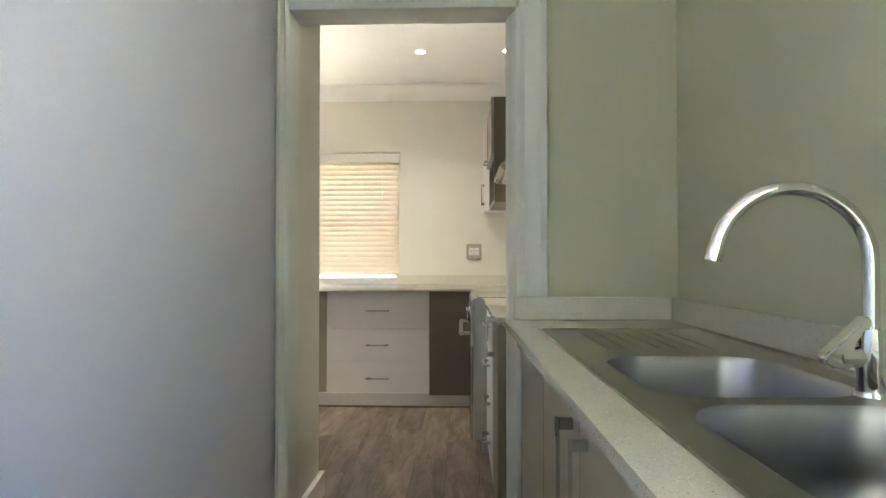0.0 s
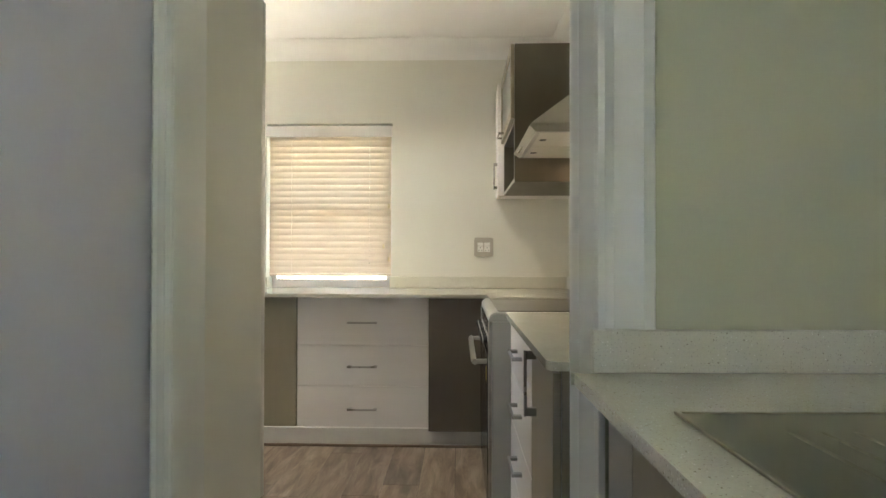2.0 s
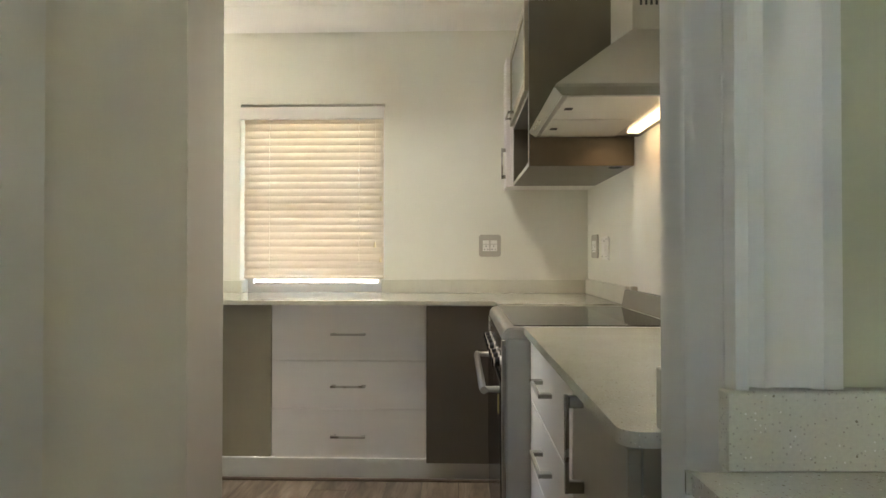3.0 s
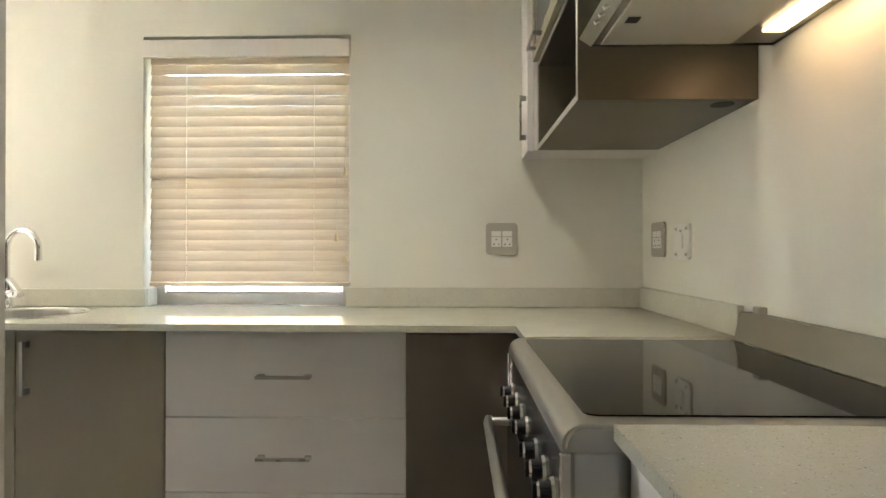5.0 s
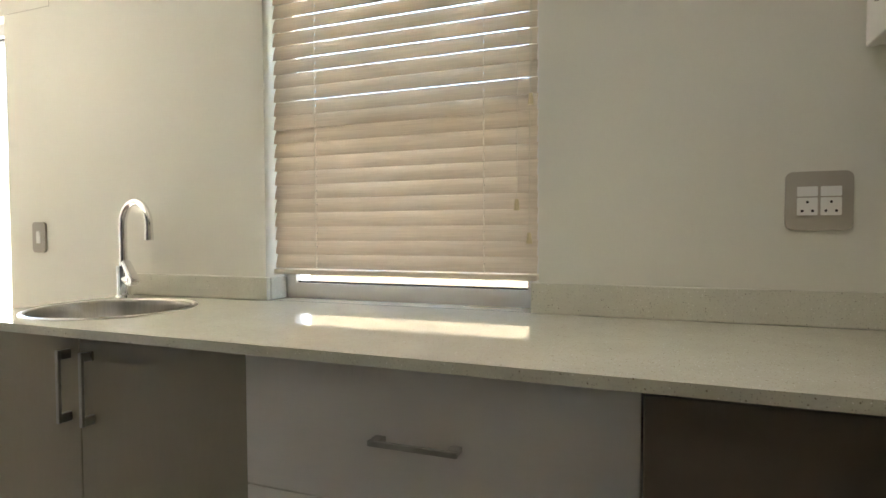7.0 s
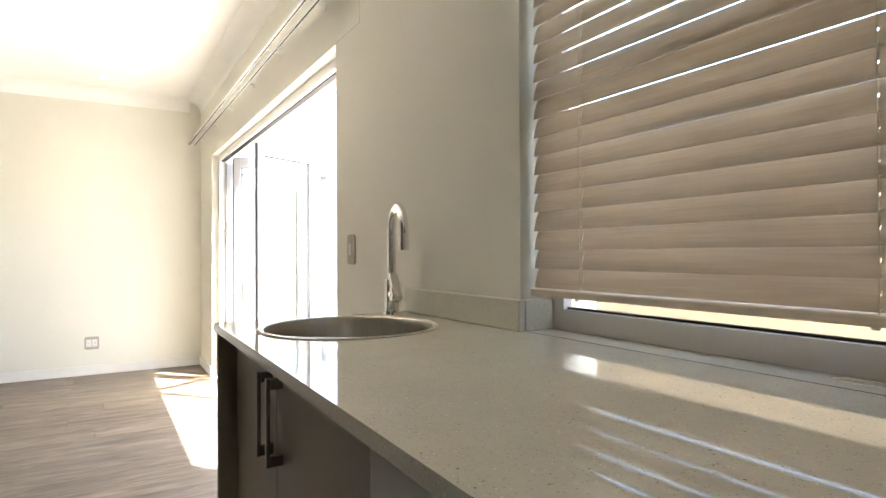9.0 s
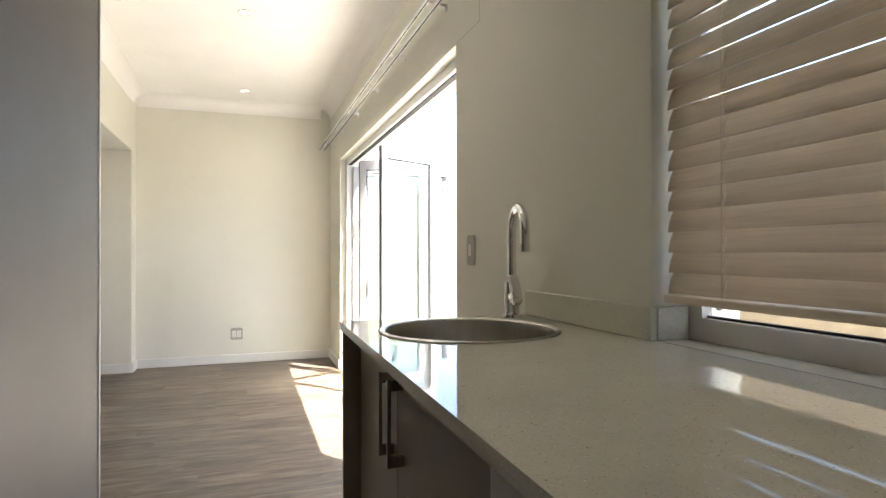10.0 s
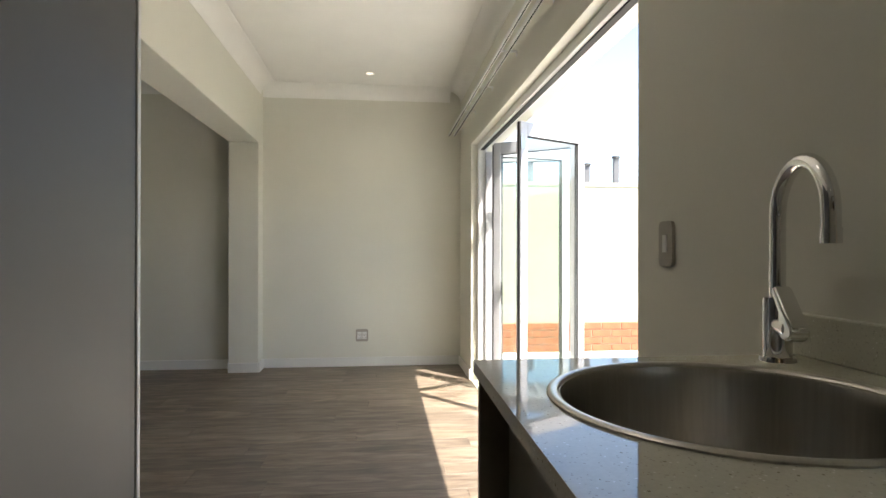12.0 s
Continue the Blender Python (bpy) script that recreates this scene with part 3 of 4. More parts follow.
for q in ((0.330, 0.338, 0.052, 1.483), (0.800, 0.808, 0.052, 1.483), (0.338, 0.800, 0.052, 0.060), (0.338, 0.800, 1.475, 1.483)):
    box(*q, TOP_S + 0.0003, Z + 0.0025, 0.0018, 2, rim)
part("rim", rim, M["steel_flat"], dsink)
for cx, cy, hx, hy in ((0.562, 0.793, 0.184, 0.195), (0.566, 0.350, 0.182, 0.212)):
    b = bmesh.new()
    bowl(cx, cy, hx, hy, 0.10, Z, 0.165, b)
    bw = part("bowl", b, M["bowl_steel"], dsink, "deep rounded steel bowl", smooth=True)
    waste(cx, cy, Z - 0.168, dsink)
ribs = bmesh.new()
for k in range(7):
    x = 0.440 + k * 0.042
    tube([(x, 1.08, Z - 0.0045), (x, 1.10, Z - 0.0020), (x, 1.38, Z - 0.0020), (x, 1.40, Z - 0.0045)], 0.0042, 8, ribs)
part("drainer_ribs", ribs, M["steel_deck"], dsink, smooth=True)

# the scullery worktop and sink stand a little out of square with the kitchen
for t in (top_s, dsink):
    t.matrix_basis = Matrix.Translation((0.59, 1.2, 0)) @ Matrix.Rotation(0.0215, 4, "Z") @ Matrix.Translation((-0.59, -1.2, 0)) @ t.matrix_basis

rsink = thing("round_sink", (SX, SY, TOP), "round brushed stainless steel prep sink set in the worktop", "sink")
rings = []
for r, dz in ((0.2260, 0.0003), (0.2258, 0.0022), (0.2235, 0.0040), (0.2195, 0.0048), (0.2150, 0.0042), (0.2105, 0.0016), (0.2080, -0.005), (0.2066, -0.02), (0.2035, -0.10), (0.199, -0.125), (0.188, -0.144), (0.166, -0.157), (0.13, -0.163), (0.04, -0.166)):
    rings.append([(x, y, TOP + dz) for x, y in circle(SX, SY, r, 72)])
b = bmesh.new()
vs = [[b.verts.new(p) for p in ring] for ring in rings]
for r0, r1 in zip(vs, vs[1:]):
    for k in range(72):
        b.faces.new((r0[k], r0[(k + 1) % 72], r1[(k + 1) % 72], r1[k]))
b.faces.new(vs[-1])
part("bowl", b, M["steel_round"], rsink, smooth=True)
waste(SX, SY, TOP - 0.165, rsink)


def swan_tap(at, way, reach, top, r, turn, out, label):
    """A mixer with a hooped spout towards way and a flat lever on a side barrel."""
    x, y, z = at
    wx, wy = Vector(way).normalized()
    t = thing("mixer_tap", at, label, "tap")
    body = rod((x, y, z), (x, y, z + 0.007), 0.0285, 0.0270, 28)
    rod((x, y, z + 0.007), (x, y, z + 0.106), 0.0222, 0.0222, 32, body)
    part("body", body, M["chrome"], t, smooth=True)
    q = reach / 2
    pts = [(x, y, z + 0.098), (x, y, z + 0.17)]
    for a in range(0, turn + 1, 10):
        s = q - q * math.cos(radians(a))
        pts.append((x + wx * s, y + wy * s, top - r - q + q * math.sin(radians(a))))
    if turn == 180:
        pts.append((x + wx * reach, y + wy * reach, top - r - q - 0.022))
    part("spout", tube(pts, r, 20), M["chrome"], t, smooth=True)
    e = Vector(pts[-1])
    off = (e - Vector(pts[-2])).normalized() * 0.022
    part("aerator", rod(e, e + off, r * 1.12, r * 1.1, 24), M["chrome"], t, smooth=True)
    bar = rod((x, y, z + 0.062), (x + wx * (0.050 + out), y + wy * (0.050 + out), z + 0.060), 0.0165, 0.0175, 28)
    part("barrel", bar, M["chrome"], t, smooth=True)
    side = Vector((-wy, wx, 0))
    rings = []
    for c in (-0.015, 0.015):
        rings.append([Vector((x + wx * (a + out), y + wy * (a + out), z + h)) + side * c for a, h in
                      ((0.012, 0.128), (0.003, 0.115), (0.030, 0.084), (0.030, 0.048), (0.045, 0.040), (0.064, 0.042), (0.076, 0.050), (0.077, 0.062))])
    bm = loft(rings)
    bmesh.ops.bevel(bm, geom=bm.edges[:], offset=0.004, segments=3, affect="EDGES")
    part("lever", bm, M["chrome"], t, "flat chrome lever", smooth=True)
    return t


swan_tap((-1.856, 4.563, TOP), (0.97, -0.23), 0.166, 1.235, 0.0126, 180, 0.004, "tall chrome swan-neck mixer tap behind the round sink")
swan_tap((0.743, 0.624, TOP_S + 0.003), (-1, 0.10), 0.236, 1.256, 0.0125, 170, 0.0, "tall chrome swan-neck mixer tap behind the double sink")


# ---- cooker ----
CY0, CY1, CX = 3.002, 3.793, 0.146
cooker = thing("cooker", (0.46, 3.4, 0), "freestanding stainless steel cooker with a black ceramic hob and chrome knobs", "cooker")
part("body", box(CX + 0.008, 0.765, CY0 + 0.002, CY1 - 0.002, 0.09, 0.860, 0.003, 2), M["steel"], cooker)
prof = [(CX - 0.006, 0.860)]
for a in range(0, 91, 15):
    prof.append((CX + 0.026 - 0.032 * math.cos(radians(a)), 0.868 + 0.032 * math.sin(radians(a)) * 0.95))
prof += [(0.72, 0.8984), (0.72, 0.860)]
hob = prism([(p[0], p[1]) for p in prof], CY0, CY1, "y")
bmesh.ops.bevel(hob, geom=[e for e in hob.edges if abs(e.verts[0].co.y - e.verts[1].co.y) < 1e-6], offset=0.006, segments=3, affect="EDGES")
part("hob_frame", hob, M["steel"], cooker, "rounded stainless steel hob surround", smooth=True)
part("hob_glass", prism(rounded(0.448, (CY0 + CY1) / 2, 0.268, 0.352, 0.02), 0.8975, 0.9010, "z"), M["cooker_glass"], cooker, "glossy black ceramic hob")
part("upstand", prism([(0.722, 0.9015), (0.728, 0.8995), (0.770, 0.8995), (0.770, 0.975), (0.738, 0.975)], CY0 + 0.012, 3.750, "y"), M["steel_dark"], cooker, "slanted steel rear upstand")
part("control_panel", box(CX - 0.004, CX + 0.007, CY0 + 0.012, CY1 - 0.012, 0.722, 0.854, 0.002), M["black"], cooker, "black control panel")
for y in (3.085, 3.175, 3.265, 3.40, 3.50, 3.60, 3.70):
    k = rod((CX - 0.004, y, 0.776), (CX - 0.026, y, 0.776), 0.0165, 0.0140, 24)
    box(CX - 0.036, CX - 0.024, y - 0.003, y + 0.003, 0.763, 0.789, 0.001, 1, k)
    p = part("knob", k, M["black"], cooker, "black and chrome control knob", smooth=True)
    part("skirt", rod((CX - 0.0042, y, 0.776), (CX - 0.0095, y, 0.776), 0.0215, 0.0195, 24), M["chrome"], p, smooth=True)
    part("rim", rod((CX - 0.0262, y, 0.776), (CX - 0.030, y, 0.776), 0.0145, 0.0125, 24), M["chrome"], p, smooth=True)
door = part("oven_door", box(CX - 0.012, CX + 0.007, CY0 + 0.012, CY1 - 0.012, 0.235, 0.714, 0.003, 2), M["black"], cooker, "black glass oven door")
hb = tube([(CX - 0.062, CY0 + 0.045, 0.690), (CX - 0.066, CY0 + 0.08, 0.690), (CX - 0.066, CY1 - 0.08, 0.690), (CX - 0.062, CY1 - 0.045, 0.690)], 0.0125, 18)
for y in (CY0 + 0.06, CY1 - 0.06):
    rod((CX - 0.012, y, 0.690), (CX - 0.060, y, 0.690), 0.011, 0.010, 16, hb)
part("handle", hb, M["steel"], door, "steel tube handle", smooth=True)
part("sticker", box(CX - 0.0135, CX - 0.0121, 3.10, 3.125, 0.60, 0.66), plain("yellow_sticker", (0.55, 0.44, 0.10), 0.5, relief=0.0), door, "yellow energy sticker")
part("drawer", box(CX - 0.010, CX + 0.007, CY0 + 0.012, CY1 - 0.012, 0.095, 0.228, 0.003, 2), M["black"], cooker, "black warming drawer front")
part("corner_trim", box(CX - 0.009, CX + 0.007, CY0 + 0.001, CY0 + 0.0105, 0.09, 0.859, 0.002), M["chrome"], cooker, "bright corner trim")
part("corner_trim", box(CX - 0.009, CX + 0.007, CY1 - 0.0105, CY1 - 0.001, 0.09, 0.859, 0.002), M["chrome"], cooker, "bright corner trim")
for x in (0.22, 0.70):
    for y in (CY0 + 0.05, CY1 - 0.05):
        part("foot", rod((x, y, 0), (x, y, 0.09), 0.017, 0.014, 16), M["nickel"], cooker, smooth=True)


# ---- cooker hood and wall cabinets ----
HY0, HY1, HZ = 2.988, 3.665, 1.636
hood = thing("cooker_hood", (0.6, 3.38, HZ), "stainless steel chimney cooker hood with a lit lamp on the wall", "cooker hood")
canopy = bmesh.new()
lower = [(0.330, HY0 + 0.012), (0.773, HY0 + 0.012), (0.773, HY1 - 0.012), (0.330, HY1 - 0.012)]
rim = [(0.303, HY0), (0.773, HY0), (0.773, HY1), (0.303, HY1)]
rings = [[(x, y, HZ) for x, y in lower], [(x, y, HZ + 0.024) for x, y in rim], [(x + (0.006 if x < 0.5 else 0), y, HZ + 0.034) for x, y in rim]]
shoulder = [(0.605, 3.180), (0.773, 3.180), (0.773, 3.475), (0.605, 3.475)]
rings.append([(x, y, 1.915) for x, y in shoulder])
loft(rings, canopy, cap0=False)
part("canopy", canopy, M["steel_flat"], hood)
flue = box(0.607, 0.773, 3.182, 3.473, 1.915, H - 0.002, 0.002)
part("flue", flue, M["steel_flat"], hood, "steel flue cover")
for k in range(6):
    part("vent_slot", box(0.632 + k * 0.018, 0.640 + k * 0.018, 3.1805, 3.1819, 2.00, 2.07), M["hole"], hood)
under = box(0.334, 0.773, HY0 + 0.016, HY1 - 0.016, HZ + 0.004, HZ + 0.010)
part("base_plate", under, M["steel"], hood, "brushed steel underside")
for y0, y1 in ((HY0 + 0.025, 3.322), (3.332, HY1 - 0.025)):
    f = part("filter", box(0.350, 0.665, y0, y1, HZ - 0.001, HZ + 0.0038, 0.0015), M["filter"], hood, "aluminium grease filter panel")
    part("latch", box(0.368, 0.395, (y0 + y1) / 2 - 0.016, (y0 + y1) / 2 + 0.016, HZ - 0.0022, HZ - 0.0011), M["gasket"], f)
part("lamp_cover", box(0.694, 0.744, 3.12, 3.555, HZ - 0.006, HZ + 0.0035, 0.003, 2), M["hood_lamp"], hood, "lit amber lamp cover")
for y in (3.40, 3.44, 3.48, 3.52):
    part("button", rod((0.318, y, HZ + 0.012), (0.307, y, HZ + 0.006), 0.006, 0.005, 14), M["chrome"], hood, smooth=True)

WX0, WZ0, WZ1 = 0.313, 1.523, 2.262
wc = thing("wall_cabinet", (0.54, 4.1, WZ0), "dark taupe wall cabinet, frosted glass door over an open niche", "cabinet", "kitchen wall cabinets")
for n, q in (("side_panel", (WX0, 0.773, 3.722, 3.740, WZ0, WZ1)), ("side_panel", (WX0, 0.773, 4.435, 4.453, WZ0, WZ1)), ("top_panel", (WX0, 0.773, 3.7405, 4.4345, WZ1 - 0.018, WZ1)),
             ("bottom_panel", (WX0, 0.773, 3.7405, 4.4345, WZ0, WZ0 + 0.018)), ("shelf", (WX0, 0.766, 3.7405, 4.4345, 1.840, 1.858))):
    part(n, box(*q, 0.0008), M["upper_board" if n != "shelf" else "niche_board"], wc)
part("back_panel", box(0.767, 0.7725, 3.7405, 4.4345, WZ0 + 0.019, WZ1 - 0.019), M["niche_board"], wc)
edge = bmesh.new()
for q in ((3.722, 3.740, WZ0, 1.858), (4.435, 4.453, WZ0, 1.858), (3.7405, 4.4345, WZ0, WZ0 + 0.018), (3.7405, 4.4345, 1.842, 1.858)):
    box(WX0 - 0.0022, WX0 - 0.0004, *q, bm=edge)
part("edging", edge, M["panel_board"], wc, "pale board edging")
fd = bmesh.new()
for q in ((3.724, 3.772, 1.861, WZ1), (4.403, 4.451, 1.861, WZ1), (3.7721, 4.4029, 1.861, 1.909), (3.7721, 4.4029, WZ1 - 0.048, WZ1)):
    box(WX0 - 0.021, WX0 - 0.002, *q, 0.001, 1, fd)
d = part("door", fd, M["dark_board"], wc, "dark framed glass door")
part("pane", box(WX0 - 0.014, WX0 - 0.009, 3.773, 4.402, 1.910, WZ1 - 0.049), M["frosted"], d, "frosted glass pane")
hz = bmesh.new()
box(WX0 - 0.055, WX0 - 0.047, 4.20, 4.378, 1.878, 1.889, 0.001, 1, hz)
for y in (4.212, 4.366):
    box(WX0 - 0.0468, WX0 - 0.0212, y - 0.010, y + 0.010, 1.878, 1.889, 0.001, 1, hz)
part("handle", hz, M["nickel"], d, "satin nickel bar handle")
part("cable_hole", rod((0.705, 3.775, WZ0 + 0.001), (0.705, 3.775, WZ0 - 0.0015), 0.030, 0.030, 32), M["hole"], wc, "round cable hole")

ww = thing("wall_cabinet", (0.53, 4.55, WZ0), "narrow white corner wall cabinet with an upright bar handle", "cabinet", "kitchen wall cabinets")
part("carcass", box(0.296, 0.773, 4.4545, YN - 0.002, WZ0 - 0.002, WZ1, 0.001), M["white_board"], ww)
d = part("door", box(0.272, 0.2945, 4.456, YN - 0.004, WZ0 - 0.004, WZ1, 0.0015), M["white_board"], ww)
hz = box(0.246, 0.254, 4.492, 4.503, 1.568, 1.746, 0.001)
for z in (1.580, 1.734):
    box(0.2542, 0.2718, 4.492, 4.503, z - 0.010, z + 0.010, 0.001, 1, hz)
part("handle", hz, M["nickel"], d, "satin nickel bar handle")


# ---- tall unit between kitchen and living area ----
tall = thing("tall_unit", (-1.6, 3.1, 0), "tall dark grey cupboard unit with a pale edge strip", "cupboard")
part("carcass", box(-2.200, -0.923, 2.785, 3.342, 0.0, 2.33, 0.002), M["tall_board"], tall)
part("side_panel", box(-0.9225, -0.905, 2.785, 3.362, 0.0, 2.33, 0.0015), M["panel_pale"], tall, "pale beige side panel")
part("door", box(-2.200, -1.280, 3.3425, 3.400, 0.004, 1.852, 0.0015), M["tall_board"], tall)
part("door", box(-1.277, -0.924, 3.3425, 3.358, 0.004, 1.852, 0.0015), M["tall_board"], tall)
part("edge_strip", box(-2.216, -2.2005, 2.785, 3.404, 0.0, 1.852, 0.0015), M["skirting"], tall, "white edge strip")
part("pelmet", box(-2.245, -1.25, 3.3425, 3.45, 1.854, 2.33, 0.003, 2), M["white_board"], tall, "white overhead box")


# ---- window and blind ----
FY = 4.742
structure("trim", box(WIN[0] + 0.021, WIN[1] - 0.021, YN - 0.0012, YN + 0.0006, TOP - 0.002, TOP + 0.0005), M["gasket"], "thin dark joint between worktop and window ledge")
win = structure("window_1", wall_with_holes("x", FY, FY + 0.05, WIN[0], WIN[1], 0.8705, WIN[3], [(WIN[0] + 0.05, WIN[1] - 0.05, 0.950, WIN[3] - 0.045)]), M["white_board"], "white aluminium window frame")
part("transom", box(WIN[0] + 0.0505, WIN[1] - 0.0505, FY + 0.004, FY + 0.046, 1.445, 1.50, 0.002), M["alu"], win)
for z0, z1 in ((0.951, 1.4445), (1.5005, WIN[3] - 0.046)):
    p = part("pane", box(WIN[0] + 0.051, WIN[1] - 0.051, FY + 0.022, FY + 0.027, z0, z1), M["glass"], win, "clear window glass")
    p.visible_shadow = False
part("gasket", box(WIN[0] + 0.0505, WIN[1] - 0.0505, FY + 0.012, FY + 0.018, 0.9505, 0.956), M["gasket"], win)

blind = thing("venetian_blind", (-0.883, 4.69, 2.0), "closed whitewashed wooden venetian blind with cream cords", "blind")
part("pelmet", box(WIN[0] + 0.003, WIN[1] - 0.004, 4.634, 4.652, 1.955, 2.029, 0.002, 2), M["white_board"], blind, "pale wooden pelmet")
part("headrail", box(WIN[0] + 0.01, WIN[1] - 0.01, 4.664, 4.718, 1.985, 2.03), M["slat"], blind)
SLATS, PITCH, TILT = 22, 0.0445, radians(72)
for k in range(SLATS):
    z = 1.962 - k * PITCH
    bm = bmesh.new()
    w, th = 0.025, 0.0010
    c, s = math.cos(TILT), math.sin(TILT)
    wob = 0.0004 * math.sin(k * 2.3)
    pts = []
    for u, v in ((-w, -th), (-w * 0.5, 0.0022 - th), (0, 0.0030 - th), (w * 0.5, 0.0022 - th), (w, -th), (w, th), (w * 0.5, 0.0022 + th), (0, 0.0030 + th), (-w * 0.5, 0.0022 + th), (-w, th)):
        pts.append((4.692 + u * c - v * s, z + wob + u * s + v * c))
    x0, x1 = WIN[0] + 0.014 + 0.001 * math.sin(k), WIN[1] - 0.012
    for a, b in ((x0, -1.1665), (-1.1635, -0.6135), (-0.6105, x1)):
        prism(pts, a, b, "x", bm)
    for a in (-1.1665, -0.6135):
        for u0, u1 in ((-w, -0.0030), (0.0030, w)):
            strip = [(u0, -th), (u1, -th), (u1, th), (u0, th)]
            prism([(4.692 + u * c - (v + 0.0008) * s, z + wob + u * s + (v + 0.0008) * c) for u, v in strip], a, a + 0.003, "x", bm)
    part("slat", bm, M["slat"], blind, smooth=True)
part("bottom_rail", box(WIN[0] + 0.02, WIN[1] - 0.008, 4.665, 4.715, 0.985, 1.001, 0.003, 2), M["slat"], blind)
for x in (-1.165, -0.612):
    cords = tube([(x + 0.004, 4.674, 1.985), (x + 0.004, 4.674, 0.992)], 0.0009, 6)
    tube([(x + 0.004, 4.712, 1.985), (x + 0.004, 4.712, 0.992)], 0.0009, 6, cords)
    for k in range(SLATS):
        z = 1.962 - (k + 0.5) * PITCH
        tube([(x + 0.004, 4.674, z), (x + 0.004, 4.712, z + 0.012)], 0.0008, 5, cords)
    part("ladder_cord", cords, M["cord"], blind)
    part("end_button", rod((x, 4.672, 0.9845), (x, 4.672, 0.981), 0.006, 0.005, 12), M["cord"], blind)
for x, z in ((-0.508, 1.19), (-0.474, 1.10), (-0.470, 1.47)):
    c = part("pull_cord", tube([(x, 4.668, 1.98), (x + 0.002, 4.655, 1.8), (x, 4.650, z + 0.02)], 0.0010, 6), M["cord"], blind)
    part("acorn", rod((x, 4.650, z - 0.014), (x, 4.650, z + 0.016), 0.0085, 0.005, 14), M["bead"], c, "cream cord acorn", smooth=True)
cable = thing("loose_cord", (-0.62, 4.70, TOP), "thin loose pale cord lying on the window ledge", "cord")
part("cord", tube([(-0.60 + 0.06 * math.cos(a / 5) * (1 + a / 60), 4.700 + 0.018 * math.sin(a / 5), TOP + 0.002) for a in range(0, 44)], 0.0013, 6), M["cord"], cable)


# ---- sockets and switches ----
def wall_plate(side, a, z, w, h, modules, label, kind="socket", mat="plate_metal", group=""):
    """modules: (kind, da, dz, w, h) with offsets from the plate's middle."""
    def at(outline, d0, d1):
        if side == "n":
            return prism([(p[0], p[1]) for p in outline], YN - d1, YN - d0, "y")
        if side == "e":
            return prism([(p[0], p[1]) for p in outline], XE - d1, XE - d0, "x")
        return prism([(p[0], p[1]) for p in outline], XW + d0, XW + d1, "x")
    t = thing(kind, {"n": (a, YN, z), "e": (XE, a, z), "w": (XW, a, z)}[side], label, kind, group)
    part("plate", at(rounded(a, z, w / 2, h / 2, 0.016, 6), 0.0005, 0.009), M[mat], t)
    for what, da, dz, mw, mh in modules:
        m = part(what, at(rounded(a + da, z + dz, mw / 2, mh / 2, 0.002, 2), 0.0092, 0.0125), M["plastic"], t)
        if what == "socket_module":
            for ha, hz2 in ((0, 0.010), (-0.010, -0.010), (0.010, -0.010)):
                part("hole", at([(a + da + ha + 0.0032 * math.cos(q), z + dz + hz2 + 0.0032 * math.sin(q)) for q in [math.pi * k / 4 for k in range(8)]], 0.0126, 0.0129), M["hole"], m)
        if what == "screw_hole":
            part("hole", at([(a + da + 0.004 * math.cos(q), z + dz + 0.004 * math.sin(q)) for q in [math.pi * k / 4 for k in range(8)]], 0.0126, 0.0130), M["hole"], m)
    return t


DOUBLE = [("rocker", -0.023, 0.021, 0.040, 0.022), ("rocker", 0.023, 0.021, 0.040, 0.022), ("socket_module", -0.023, -0.013, 0.040, 0.040), ("socket_module", 0.023, -0.013, 0.040, 0.040)]
wall_plate("n", 0.188, 1.186, 0.132, 0.132, DOUBLE, "double wall socket with white modules on a bronze-grey plate", group="wall sockets")
wall_plate("e", 4.448, 1.178, 0.140, 0.132, DOUBLE, "double wall socket with white modules beside the blank plate", group="wall sockets")
wall_plate("w", 3.725, 0.288, 0.115, 0.115, DOUBLE, "low double wall socket with white modules above the skirting", group="wall sockets")
wall_plate("n", -2.397, 1.103, 0.072, 0.118, [("rocker", 0, 0, 0.020, 0.046)], "single light switch on a bronze-grey plate", "light switch")
wall_plate("e", 4.214, 1.166, 0.135, 0.120, [("screw_hole", sa * 0.045, sz * 0.044, 0.014, 0.014) for sa in (-1, 1) for sz in (-1, 1)] + [("terminal", 0, 0.0, 0.030, 0.046), ("screw_hole", 0, 0.036, 0.022, 0.014)],
           "white cooker isolator base without its cover", "isolator", "plastic")
clip = thing("wall_clip", (0.76, 3.70, 0.985), "small grey cable clip above the upstand", "clip")
part("body", box(0.752, 0.7745, 3.683, 3.715, 0.972, 0.992, 0.003, 2), M["plate_metal"], clip)

# ---- ceiling lights ----
for x, y, watts in DOWNLIGHTS:
    t = thing("downlight", (x, y, H), "small round recessed ceiling downlight, switched on", "ceiling light", "ceiling downlights")
    rings = [[(px, py, H - dz) for px, py in circle(x, y, r, 32)] for r, dz in ((0.043, 0.0005), (0.042, 0.005), (0.034, 0.006), (0.030, 0.002))]
    part("ring", loft(rings, cap0=False, cap1=False), M["chrome"], t, "chrome ring", smooth=True)
    part("lamp", rod((x, y, H - 0.0045), (x, y, H - 0.0008), 0.029, 0.029, 28), M["lamp"], t, "glowing lamp")

